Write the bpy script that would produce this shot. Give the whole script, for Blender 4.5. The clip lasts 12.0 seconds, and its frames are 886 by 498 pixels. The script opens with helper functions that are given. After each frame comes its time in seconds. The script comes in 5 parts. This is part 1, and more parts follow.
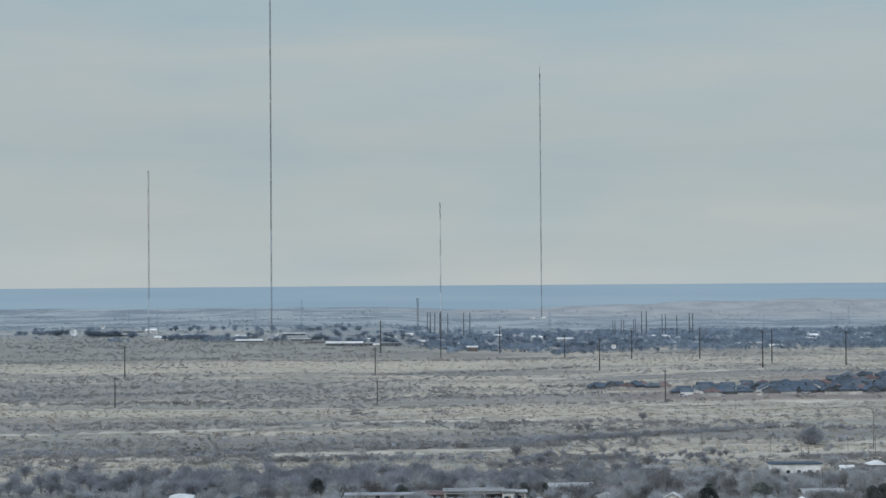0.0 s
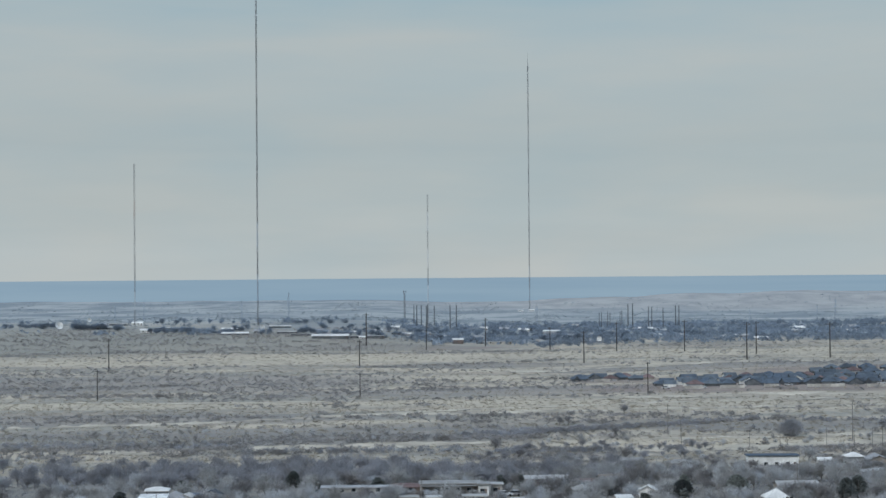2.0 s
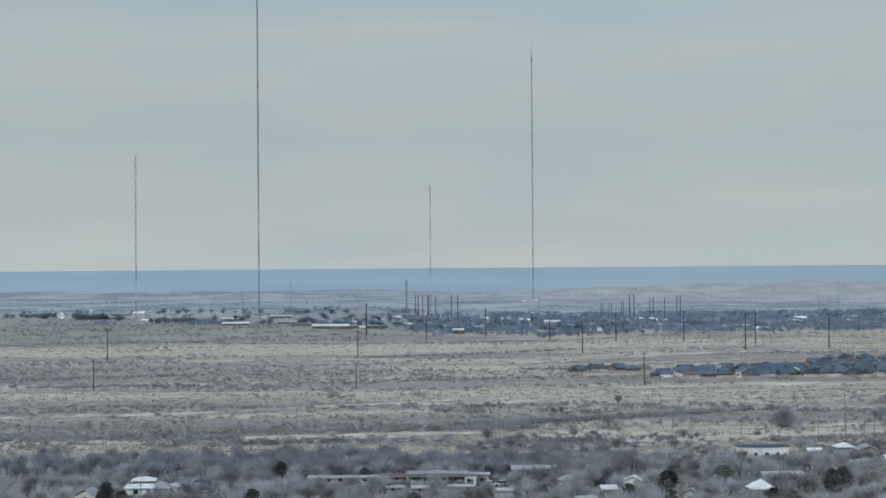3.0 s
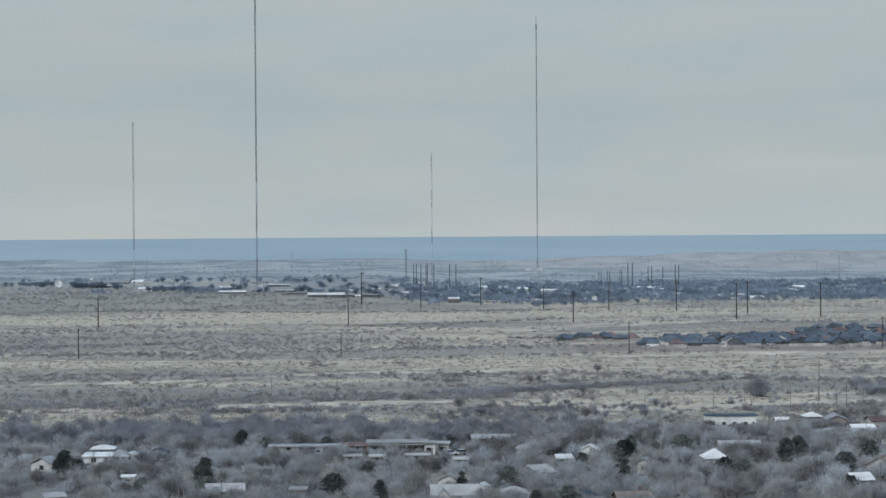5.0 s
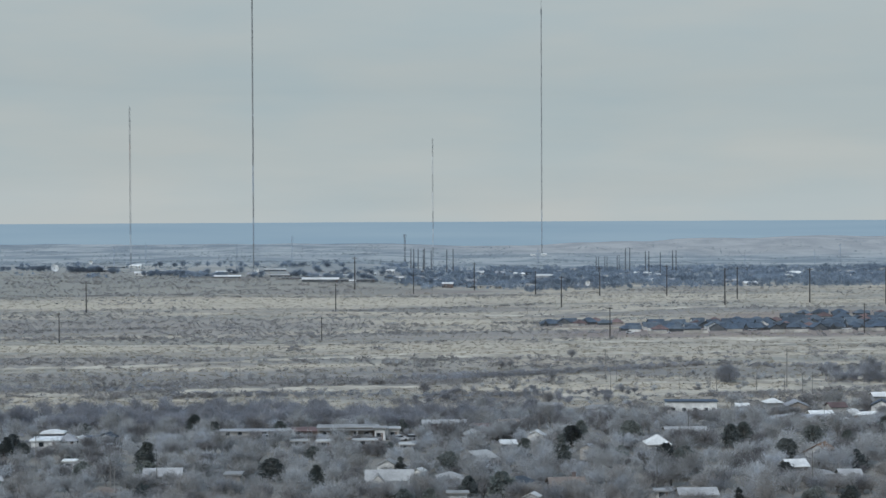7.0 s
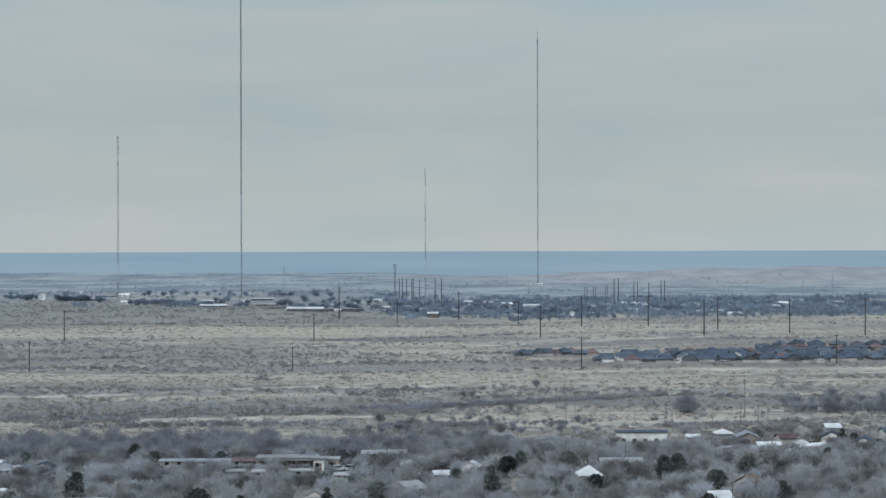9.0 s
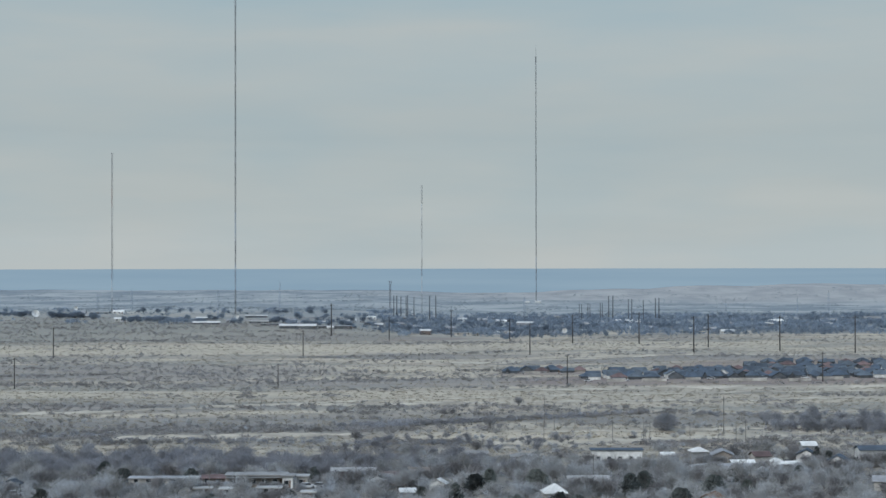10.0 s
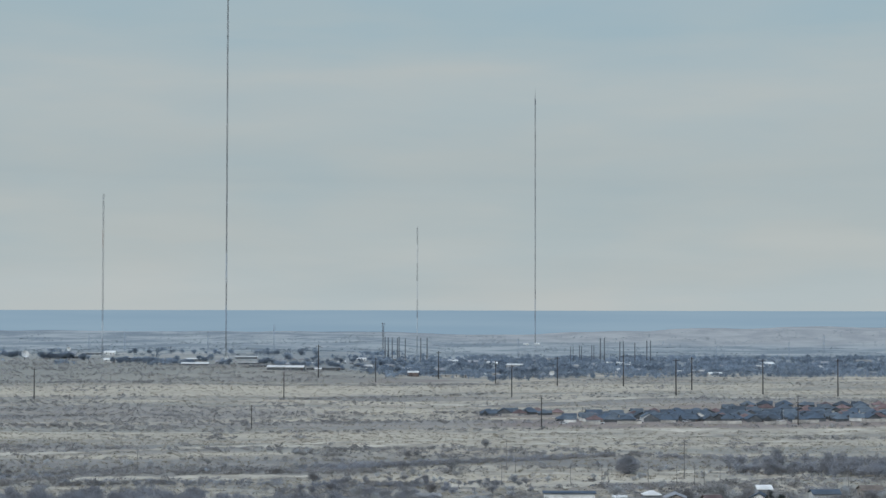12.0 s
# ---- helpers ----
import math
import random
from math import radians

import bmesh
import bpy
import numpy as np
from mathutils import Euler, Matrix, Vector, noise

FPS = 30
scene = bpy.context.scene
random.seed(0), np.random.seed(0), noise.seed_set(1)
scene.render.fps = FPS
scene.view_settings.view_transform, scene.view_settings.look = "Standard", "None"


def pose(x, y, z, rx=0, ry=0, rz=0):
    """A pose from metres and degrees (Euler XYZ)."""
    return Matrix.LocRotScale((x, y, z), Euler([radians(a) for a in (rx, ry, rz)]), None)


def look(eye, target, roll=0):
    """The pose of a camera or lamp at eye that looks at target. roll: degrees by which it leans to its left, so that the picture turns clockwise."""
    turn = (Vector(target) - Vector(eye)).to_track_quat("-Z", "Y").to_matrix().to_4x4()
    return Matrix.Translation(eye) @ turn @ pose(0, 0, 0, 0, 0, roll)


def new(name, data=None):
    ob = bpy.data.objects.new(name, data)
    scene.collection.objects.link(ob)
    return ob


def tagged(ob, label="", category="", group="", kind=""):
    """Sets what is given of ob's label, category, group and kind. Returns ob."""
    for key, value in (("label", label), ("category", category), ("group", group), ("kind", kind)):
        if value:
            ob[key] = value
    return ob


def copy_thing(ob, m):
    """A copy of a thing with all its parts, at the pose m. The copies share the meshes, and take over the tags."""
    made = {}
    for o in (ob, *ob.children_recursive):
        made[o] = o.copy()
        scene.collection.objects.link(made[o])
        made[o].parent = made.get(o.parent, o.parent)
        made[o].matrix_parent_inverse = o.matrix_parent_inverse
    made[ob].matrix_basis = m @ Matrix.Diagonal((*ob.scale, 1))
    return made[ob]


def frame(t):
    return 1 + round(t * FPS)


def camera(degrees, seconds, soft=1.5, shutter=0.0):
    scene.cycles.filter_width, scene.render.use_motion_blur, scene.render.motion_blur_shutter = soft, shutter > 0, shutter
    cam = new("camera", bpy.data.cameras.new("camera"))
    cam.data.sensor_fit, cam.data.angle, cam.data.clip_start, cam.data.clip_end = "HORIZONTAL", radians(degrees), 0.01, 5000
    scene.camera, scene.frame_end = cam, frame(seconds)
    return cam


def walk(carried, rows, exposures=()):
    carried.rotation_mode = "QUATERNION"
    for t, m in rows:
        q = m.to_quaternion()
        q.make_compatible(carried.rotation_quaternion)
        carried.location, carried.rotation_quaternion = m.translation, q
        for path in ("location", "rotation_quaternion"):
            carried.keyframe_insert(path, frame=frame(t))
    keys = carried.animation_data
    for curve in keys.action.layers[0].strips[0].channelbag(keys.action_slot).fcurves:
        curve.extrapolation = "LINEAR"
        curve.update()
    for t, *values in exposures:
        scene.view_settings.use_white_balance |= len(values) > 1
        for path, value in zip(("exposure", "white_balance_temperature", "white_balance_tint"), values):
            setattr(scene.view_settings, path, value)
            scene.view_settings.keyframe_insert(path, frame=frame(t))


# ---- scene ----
cam = camera(28.8, 12.0, soft=1.52)

# seconds, x, y, heading to the right, tilt up, roll (degrees)
PATH = [
    (0.0, 0.00, 0.00, 0.475, 1.044, -0.402), (0.5, 0.00, 0.00, 0.620, 1.028, -0.411),
    (1.0, 0.42, 0.01, 0.701, 0.962, -0.405), (1.5, 1.74, 0.06, 0.788, 0.922, -0.433),
    (2.0, 3.81, 0.12, 0.805, 0.793, -0.457), (2.5, 6.19, 0.20, 0.667, 0.655, -0.452),
    (3.0, 8.98, 0.29, 0.597, 0.467, -0.429), (5.0, 22.65, 0.74, 0.222, -0.572, -0.380),
    (5.5, 26.65, 0.87, 0.074, -0.847, -0.329), (6.0, 30.76, 1.00, -0.022, -1.143, -0.328),
    (6.5, 35.03, 1.14, -0.096, -1.314, -0.321), (7.0, 39.23, 1.28, -0.203, -1.070, -0.271),
    (9.0, 56.55, 1.84, -0.355, -0.088, -0.142), (9.5, 60.87, 1.98, -0.375, 0.158, -0.098),
    (10.0, 65.34, 2.13, -0.442, 0.484, -0.071), (10.5, 69.80, 2.27, -0.467, 0.868, -0.036),
    (11.0, 73.91, 2.41, -0.425, 1.203, 0.076), (11.5, 78.37, 2.55, -0.564, 1.665, 0.106),
    (12.0, 82.71, 2.69, -0.702, 1.870, 0.112),
]
EYE_HEIGHT = 60.0


def aim(x, y, heading, tilt, roll):
    a, b = radians(heading), radians(tilt)
    way = Vector((math.sin(a) * math.cos(b), math.cos(a) * math.cos(b), math.sin(b)))
    eye = Vector((x, y, EYE_HEIGHT))
    return look(eye, eye + 100 * way, roll)


walk(cam, [(t, aim(*r)) for t, *r in PATH])

# ---- light ----
SUN_ELEVATION, SUN_AZIMUTH = 38.0, 215.0      # azimuth clockwise from +y
world = bpy.data.worlds.new("sky")
scene.world = world
world.use_nodes = True
wn, wl = world.node_tree.nodes, world.node_tree.links
wn.clear()
w_out = wn.new("ShaderNodeOutputWorld")
w_bg = wn.new("ShaderNodeBackground")
w_sky = wn.new("ShaderNodeTexSky")
w_sky.sky_type, w_sky.sun_disc = "NISHITA", False
w_sky.sun_elevation, w_sky.sun_rotation = radians(SUN_ELEVATION), radians(SUN_AZIMUTH)
w_sky.air_density, w_sky.dust_density = 1.0, 2.0
w_dim = wn.new("ShaderNodeVectorMath")
w_dim.operation = "SCALE"
w_dim.inputs[3].default_value = 0.07
w_tc = wn.new("ShaderNodeTexCoord")
w_sep = wn.new("ShaderNodeSeparateXYZ")
# thin layered cloud, stretched along the horizon
w_map = wn.new("ShaderNodeMapping")
w_map.inputs["Scale"].default_value = (5.0, 5.0, 42.0)
w_noise = wn.new("ShaderNodeTexNoise")
w_noise.inputs["Scale"].default_value, w_noise.inputs["Detail"].default_value = 1.0, 4.0
w_bend = wn.new("ShaderNodeMath")
w_bend.operation = "MULTIPLY_ADD"
w_bend.inputs[1].default_value = 0.07
w_shift = wn.new("ShaderNodeMath")
w_shift.operation = "ADD"
w_shift.inputs[1].default_value = -0.035
w_ramp = wn.new("ShaderNodeValToRGB")
ramp = w_ramp.color_ramp
CLOUD = [(0.0, (0.50, 0.556, 0.563)), (0.03, (0.457, 0.519, 0.53)), (0.075, (0.403, 0.474, 0.495)), (0.125, (0.443, 0.505, 0.515)),
         (0.165, (0.365, 0.475, 0.52)), (0.23, (0.34, 0.47, 0.55)), (0.5, (0.53, 0.71, 0.93)), (1.0, (0.69, 0.96, 1.32))]
while len(ramp.elements) < len(CLOUD):
    ramp.elements.new(0.5)
for el, (at, col) in zip(ramp.elements, CLOUD):
    el.position, el.color = at, (*col, 1)
w_mix = wn.new("ShaderNodeMix")
w_mix.data_type = "RGBA"
w_mix.inputs[0].default_value = 0.9
wl.new(w_tc.outputs["Generated"], w_sep.inputs[0])
wl.new(w_tc.outputs["Generated"], w_map.inputs[0])
wl.new(w_map.outputs[0], w_noise.inputs["Vector"])
wl.new(w_noise.outputs["Fac"], w_bend.inputs[0])
wl.new(w_sep.outputs["Z"], w_bend.inputs[2])
wl.new(w_bend.outputs[0], w_shift.inputs[0])
wl.new(w_shift.outputs[0], w_ramp.inputs[0])
# faint warm and cool patches of cloud
w_map2 = wn.new("ShaderNodeMapping")
w_map2.inputs["Scale"].default_value = (4.0, 4.0, 16.0)
w_patch = wn.new("ShaderNodeTexNoise")
w_patch.inputs["Scale"].default_value, w_patch.inputs["Detail"].default_value = 2.0, 5.0
w_tone = wn.new("ShaderNodeValToRGB")
for el, at, col in zip(w_tone.color_ramp.elements, (0.35, 0.65), ((0.955, 0.985, 1.01), (1.05, 1.015, 1.0))):
    el.position, el.color = at, (*col, 1)
w_tint = wn.new("ShaderNodeVectorMath")
w_tint.operation = "MULTIPLY"
wl.new(w_tc.outputs["Generated"], w_map2.inputs[0])
wl.new(w_map2.outputs[0], w_patch.inputs["Vector"])
wl.new(w_patch.outputs["Fac"], w_tone.inputs[0])
wl.new(w_ramp.outputs[0], w_tint.inputs[0])
wl.new(w_tone.outputs[0], w_tint.inputs[1])
wl.new(w_sky.outputs[0], w_dim.inputs[0])
wl.new(w_dim.outputs[0], w_mix.inputs[6])
wl.new(w_tint.outputs[0], w_mix.inputs[7])
wl.new(w_mix.outputs[2], w_bg.inputs[0])
wl.new(w_bg.outputs[0], w_out.inputs[0])
w_bg.inputs[1].default_value = 1.0

sun = new("sun", bpy.data.lights.new("sun", "SUN"))
sun.data.energy, sun.data.angle, sun.data.color = 1.7, radians(12), (1.0, 0.98, 0.95)
_a, _e = radians(SUN_AZIMUTH), radians(SUN_ELEVATION)
_to = Vector((math.sin(_a) * math.cos(_e), math.cos(_a) * math.cos(_e), math.sin(_e)))
sun.matrix_world = look(_to * 200, (0, 0, 0))
scene.view_settings.exposure = 0.0
# ---- materials ----
def nodes_of(name, rough=0.9, metal=0.0):
    m = bpy.data.materials.new(name)
    m.use_nodes = True
    n, l = m.node_tree.nodes, m.node_tree.links
    b = n["Principled BSDF"]
    b.inputs["Roughness"].default_value, b.inputs["Metallic"].default_value = rough, metal
    b.inputs["Specular IOR Level"].default_value = 0.25
    return m, n, l, b


def mat(name, col, vary=0.25, scale=1.5, rough=0.9, metal=0.0, by="object", stain=0.35, tint=None):
    """A weathered surface: grain and stains at two scales, and a shift from piece to piece."""
    m, n, l, b = nodes_of(name, rough, metal)
    tc = n.new("ShaderNodeTexCoord")
    fine, broad = n.new("ShaderNodeTexNoise"), n.new("ShaderNodeTexNoise")
    fine.inputs["Scale"].default_value, fine.inputs["Detail"].default_value = scale * 4, 3
    broad.inputs["Scale"].default_value, broad.inputs["Detail"].default_value = scale * 0.35, 3
    for t in (fine, broad):
        l.new(tc.outputs["Object"], t.inputs["Vector"])
    if by == "place":
        g = n.new("ShaderNodeTexNoise")
        g.inputs["Scale"].default_value, g.inputs["Detail"].default_value = scale, 4
        l.new(tc.outputs["Object"], g.inputs["Vector"])
        h = n.new("ShaderNodeMapRange")
        h.inputs[1].default_value, h.inputs[2].default_value = 0.32, 0.68
        l.new(g.outputs["Fac"], h.inputs[0])
        rnd = h.outputs[0]
    elif by == "island":
        g = n.new("ShaderNodeNewGeometry")
        rnd = g.outputs["Random Per Island"]
    else:
        g = n.new("ShaderNodeObjectInfo")
        rnd = g.outputs["Random"]
    # value = 1 + vary*(2*rnd-1)*.. + stains
    a = n.new("ShaderNodeMapRange")
    a.inputs[3].default_value, a.inputs[4].default_value = 1 - vary, 1 + vary
    l.new(rnd, a.inputs[0])
    s = n.new("ShaderNodeMapRange")
    s.inputs[1].default_value, s.inputs[2].default_value = 0.3, 0.7
    s.inputs[3].default_value, s.inputs[4].default_value = 1 - stain, 1 + stain * 0.4
    l.new(broad.outputs["Fac"], s.inputs[0])
    s2 = n.new("ShaderNodeMapRange")
    s2.inputs[1].default_value, s2.inputs[2].default_value = 0.3, 0.7
    s2.inputs[3].default_value, s2.inputs[4].default_value = 0.85, 1.12
    l.new(fine.outputs["Fac"], s2.inputs[0])
    p, q = n.new("ShaderNodeMath"), n.new("ShaderNodeMath")
    p.operation = q.operation = "MULTIPLY"
    l.new(a.outputs[0], p.inputs[0]), l.new(s.outputs[0], p.inputs[1])
    l.new(p.outputs[0], q.inputs[0]), l.new(s2.outputs[0], q.inputs[1])
    base = n.new("ShaderNodeMix")
    base.data_type = "RGBA"
    base.inputs[6].default_value, base.inputs[7].default_value = (*col, 1), (*(tint or col), 1)
    l.new(rnd, base.inputs[0])
    sc = n.new("ShaderNodeVectorMath")
    sc.operation = "SCALE"
    l.new(base.outputs[2], sc.inputs[0]), l.new(q.outputs[0], sc.inputs[3])
    l.new(sc.outputs[0], b.inputs["Base Color"])
    bump = n.new("ShaderNodeBump")
    bump.inputs["Strength"].default_value, bump.inputs["Distance"].default_value = 0.25, 0.02
    l.new(fine.outputs["Fac"], bump.inputs["Height"])
    l.new(bump.outputs[0], b.inputs["Normal"])
    return m


def airy(m, share=0.5):
    """Fine twigs and blades let part of the light through to their far side."""
    n, l = m.node_tree.nodes, m.node_tree.links
    b, o = n["Principled BSDF"], n["Material Output"]
    t, x = n.new("ShaderNodeBsdfTranslucent"), n.new("ShaderNodeMixShader")
    x.inputs[0].default_value = share
    l.new(b.inputs["Base Color"].links[0].from_socket, t.inputs["Color"])
    l.new(b.outputs[0], x.inputs[1]), l.new(t.outputs[0], x.inputs[2])
    l.new(x.outputs[0], o.inputs["Surface"])
    return m


M_BARK = mat("bark", (0.235, 0.22, 0.205), 0.25, 2.0)
M_TWIG = airy(mat("winter_twigs", (0.505, 0.466, 0.428), 0.26, 0.3, tint=(0.36, 0.357, 0.355)))
M_TWIG_BLUE = airy(mat("dark_blue_grey_twigs", (0.325, 0.31, 0.305), 0.25, 0.3, tint=(0.235, 0.238, 0.248)), 0.4)
M_TWIG_MASS = airy(mat("winter_twig_mass", (0.555, 0.53, 0.495), 0.40, 0.13, by="place", tint=(0.385, 0.395, 0.412)))
M_TWIG_DARK = airy(mat("dark_winter_twigs", (0.385, 0.375, 0.385), 0.3, 0.12, by="place", tint=(0.27, 0.274, 0.295)))
M_CEDAR = airy(mat("cedar_foliage", (0.14, 0.152, 0.148), 0.3, 1.0, tint=(0.155, 0.168, 0.152)), 0.3)
M_THICKET = airy(mat("thicket_twigs", (0.39, 0.385, 0.395), 0.3, 0.12, by="place", tint=(0.295, 0.302, 0.325)))
M_BRUSH = airy(mat("brush", (0.41, 0.38, 0.35), 0.25, 0.12, by="place", tint=(0.305, 0.295, 0.295)))
M_STRAW = airy(mat("straw_grass", (0.455, 0.40, 0.31), 0.12, 0.1, by="place", tint=(0.34, 0.31, 0.262)))
# the blue of these two is distance haze mixed into the twig colour
M_HAZE_WOODS = airy(mat("far_woods", (0.23, 0.28, 0.34), 0.2, 0.03, by="place", tint=(0.285, 0.33, 0.385)), 0.5)
M_HAZE_SCRUB = airy(mat("far_scrub", (0.37, 0.40, 0.41), 0.2, 0.02, by="place", tint=(0.29, 0.325, 0.345)))
M_POLE = mat("creosote_pole", (0.07, 0.062, 0.058), 0.2, 1.0)
M_STEELPOLE = mat("weathered_steel", (0.12, 0.128, 0.14), 0.15, 1.0, rough=0.7)
M_PORCELAIN = mat("porcelain", (0.35, 0.34, 0.33), 0.1, 2.0, rough=0.3)
M_ORANGE = mat("aviation_orange", (0.24, 0.16, 0.14), 0.1, 0.5, rough=0.6)
M_WHITEBAND = mat("aviation_white", (0.56, 0.58, 0.59), 0.05, 0.5, rough=0.6)
M_GALV = mat("galvanised_steel", (0.36, 0.41, 0.47), 0.1, 0.5, rough=0.55, metal=0.3)
M_MAST = mat("dull_mast_steel", (0.20, 0.206, 0.212), 0.25, 0.3, rough=0.7)
M_LENS = mat("beacon_lens", (0.75, 0.77, 0.78), 0.03, 1.0, rough=0.15)
M_WHITE = mat("white_paint", (0.66, 0.66, 0.64), 0.15, 0.8)
M_CREAM = mat("cream_siding", (0.44, 0.42, 0.385), 0.15, 0.8)
M_TAN = mat("tan_stucco", (0.31, 0.28, 0.25), 0.15, 0.8)
M_GREY = mat("grey_siding", (0.33, 0.34, 0.35), 0.15, 0.8)
M_SLATE = mat("dark_grey_siding", (0.11, 0.12, 0.13), 0.25, 0.8)
M_BRICK = mat("red_brick", (0.155, 0.128, 0.12), 0.15, 0.8)
M_RED = mat("red_barn_paint", (0.22, 0.07, 0.06), 0.1, 0.8)
M_BLUE = mat("blue_tarp", (0.06, 0.10, 0.16), 0.1, 0.8, rough=0.5)
M_ROOF_WHITE = mat("bright_white_roof", (0.68, 0.665, 0.63), 0.15, 0.6, rough=0.7)
M_ROOF_DULL = mat("dull_galvanised_roof", (0.285, 0.278, 0.268), 0.35, 0.6, rough=0.8)
M_ROOF_METAL = mat("pale_metal_roof", (0.385, 0.375, 0.355), 0.35, 0.6, rough=0.75)
M_ROOF_GREY = mat("grey_shingle", (0.27, 0.27, 0.275), 0.25, 0.8, rough=0.95)
M_ROOF_DARK = mat("charcoal_shingle", (0.105, 0.128, 0.155), 0.45, 0.6, rough=0.95, tint=(0.052, 0.07, 0.093))
M_ROOF_SLATE = mat("slate_grey_shingle", (0.14, 0.165, 0.19), 0.35, 0.6, rough=0.95, tint=(0.085, 0.105, 0.125))
M_ROOF_BROWN = mat("brown_shingle", (0.17, 0.14, 0.12), 0.25, 0.8, rough=0.95)
M_ROOF_RED = mat("red_brown_shingle", (0.165, 0.115, 0.11), 0.3, 0.8, rough=0.95)
M_ROOF_RUST = mat("orange_brown_shingle", (0.27, 0.17, 0.11), 0.2, 0.8, rough=0.95)
M_GLASS = mat("dark_window_glass", (0.03, 0.035, 0.04), 0.2, 1.0, rough=0.15, stain=0.1)
M_TRIM = mat("white_trim", (0.62, 0.62, 0.61), 0.08, 1.0)
M_DOOR = mat("door_paint", (0.16, 0.12, 0.10), 0.3, 1.0)
M_TYRE = mat("tyre", (0.02, 0.02, 0.02), 0.1, 2.0)
M_CAR = mat("car_paint", (0.70, 0.71, 0.72), 0.1, 1.0, rough=0.3, tint=(0.10, 0.11, 0.13))
M_TRACK = mat("pale_caliche", (0.49, 0.43, 0.34), 0.12, 0.16, by="place", stain=0.4, tint=(0.42, 0.37, 0.295))


def ground_material():
    m, n, l, b = nodes_of("rangeland", 0.97)
    b.inputs["Specular IOR Level"].default_value = 0.05
    tc = n.new("ShaderNodeTexCoord")

    def noise_at(sx, sy, detail=4, rough=0.55, off=0.0):
        mp, t = n.new("ShaderNodeMapping"), n.new("ShaderNodeTexNoise")
        mp.inputs["Scale"].default_value, mp.inputs["Location"].default_value = (sx, sy, 0), (off, off * 2, 0)
        t.inputs["Scale"].default_value, t.inputs["Detail"].default_value, t.inputs["Roughness"].default_value = 1.0, detail, rough
        l.new(tc.outputs["Object"], mp.inputs[0]), l.new(mp.outputs[0], t.inputs["Vector"])
        return t.outputs["Fac"]

    def step(v, lo, hi):
        r = n.new("ShaderNodeMapRange")
        r.interpolation_type = "SMOOTHSTEP"
        r.inputs[1].default_value, r.inputs[2].default_value = lo, hi
        l.new(v, r.inputs[0])
        return r.outputs[0]

    def mix(f, a, c):
        x = n.new("ShaderNodeMix")
        x.data_type = "RGBA"
        for sock, v in ((x.inputs[0], f), (x.inputs[6], a), (x.inputs[7], c)):
            if isinstance(v, tuple):
                sock.default_value = (*v, 1)
            else:
                l.new(v, sock)
        return x.outputs[2]

    def mul(a, c):
        x = n.new("ShaderNodeMath")
        x.operation = "MULTIPLY"
        for sock, v in zip(x.inputs, (a, c)):
            if isinstance(v, float):
                sock.default_value = v
            else:
                l.new(v, sock)
        return x.outputs[0]

    def blob(cx, cy, rx, ry, soft=0.35):
        """1 inside an uneven ellipse of the plan."""
        mp, ln, ad = n.new("ShaderNodeMapping"), n.new("ShaderNodeVectorMath"), n.new("ShaderNodeMath")
        mp.inputs["Scale"].default_value = (1 / rx, 1 / ry, 0)
        mp.inputs["Location"].default_value = (-cx / rx, -cy / ry, 0)
        ln.operation, ad.operation = "LENGTH", "MULTIPLY_ADD"
        l.new(tc.outputs["Object"], mp.inputs[0]), l.new(mp.outputs[0], ln.inputs[0])
        l.new(noise_at(0.02, 0.02, 3), ad.inputs[0])
        ad.inputs[1].default_value = -0.6
        l.new(ln.outputs["Value"], ad.inputs[2])
        return step(ad.outputs[0], 0.7 + soft / 2, 0.7 - soft / 2)

    straw, sage, bare, dark = (0.44, 0.38, 0.296), (0.278, 0.26, 0.222), (0.465, 0.405, 0.31), (0.195, 0.185, 0.172)
    c = mix(step(noise_at(0.006, 0.022, 6, 0.65), 0.42, 0.60), sage, straw)
    c = mix(mul(step(noise_at(0.006, 0.022, 6, 0.68, 7.3), 0.50, 0.68), 0.75), c, dark)
    c = mix(mul(step(noise_at(0.004, 0.03, 6, 0.66, 3.1), 0.57, 0.68), 0.85), c, bare)
    # long rusty streaks of dead grass
    c = mix(mul(step(noise_at(0.005, 0.035, 6, 0.66, 12.4), 0.50, 0.64), 0.5), c, (0.275, 0.225, 0.182))
    # tufts and bare spots
    c = mix(mul(step(noise_at(0.13, 0.05, 4, 0.65, 1.7), 0.50, 0.68), 0.5), c, dark)
    c = mix(mul(step(noise_at(0.22, 0.07, 3, 0.6, 5.5), 0.52, 0.68), 0.5), c, straw)
    # broad belts of pale grass and of grey sage
    for spot in (blob(-150, 1240, 200, 70), blob(60, 1270, 260, 60), blob(-120, 835, 150, 30), blob(60, 845, 120, 26), blob(180, 800, 190, 34), blob(-20, 1040, 120, 34)):
        c = mix(mul(spot, 0.6), c, straw)
    for spot in (blob(-160, 1010, 150, 70), blob(-130, 740, 120, 30), blob(40, 930, 120, 30), blob(-330, 1400, 260, 24), blob(220, 1100, 160, 26), blob(-60, 680, 130, 18)):
        c = mix(mul(spot, 0.65), c, (0.222, 0.207, 0.193))
    red, pale, yard = (0.215, 0.172, 0.155), (0.365, 0.355, 0.335), (0.15, 0.145, 0.135)
    for spot in (blob(225, 936, 135, 44), blob(-20, 1462, 100, 40), blob(300, 1040, 110, 40), blob(125, 1000, 40, 16)):
        c = mix(mul(spot, 0.7), c, red)
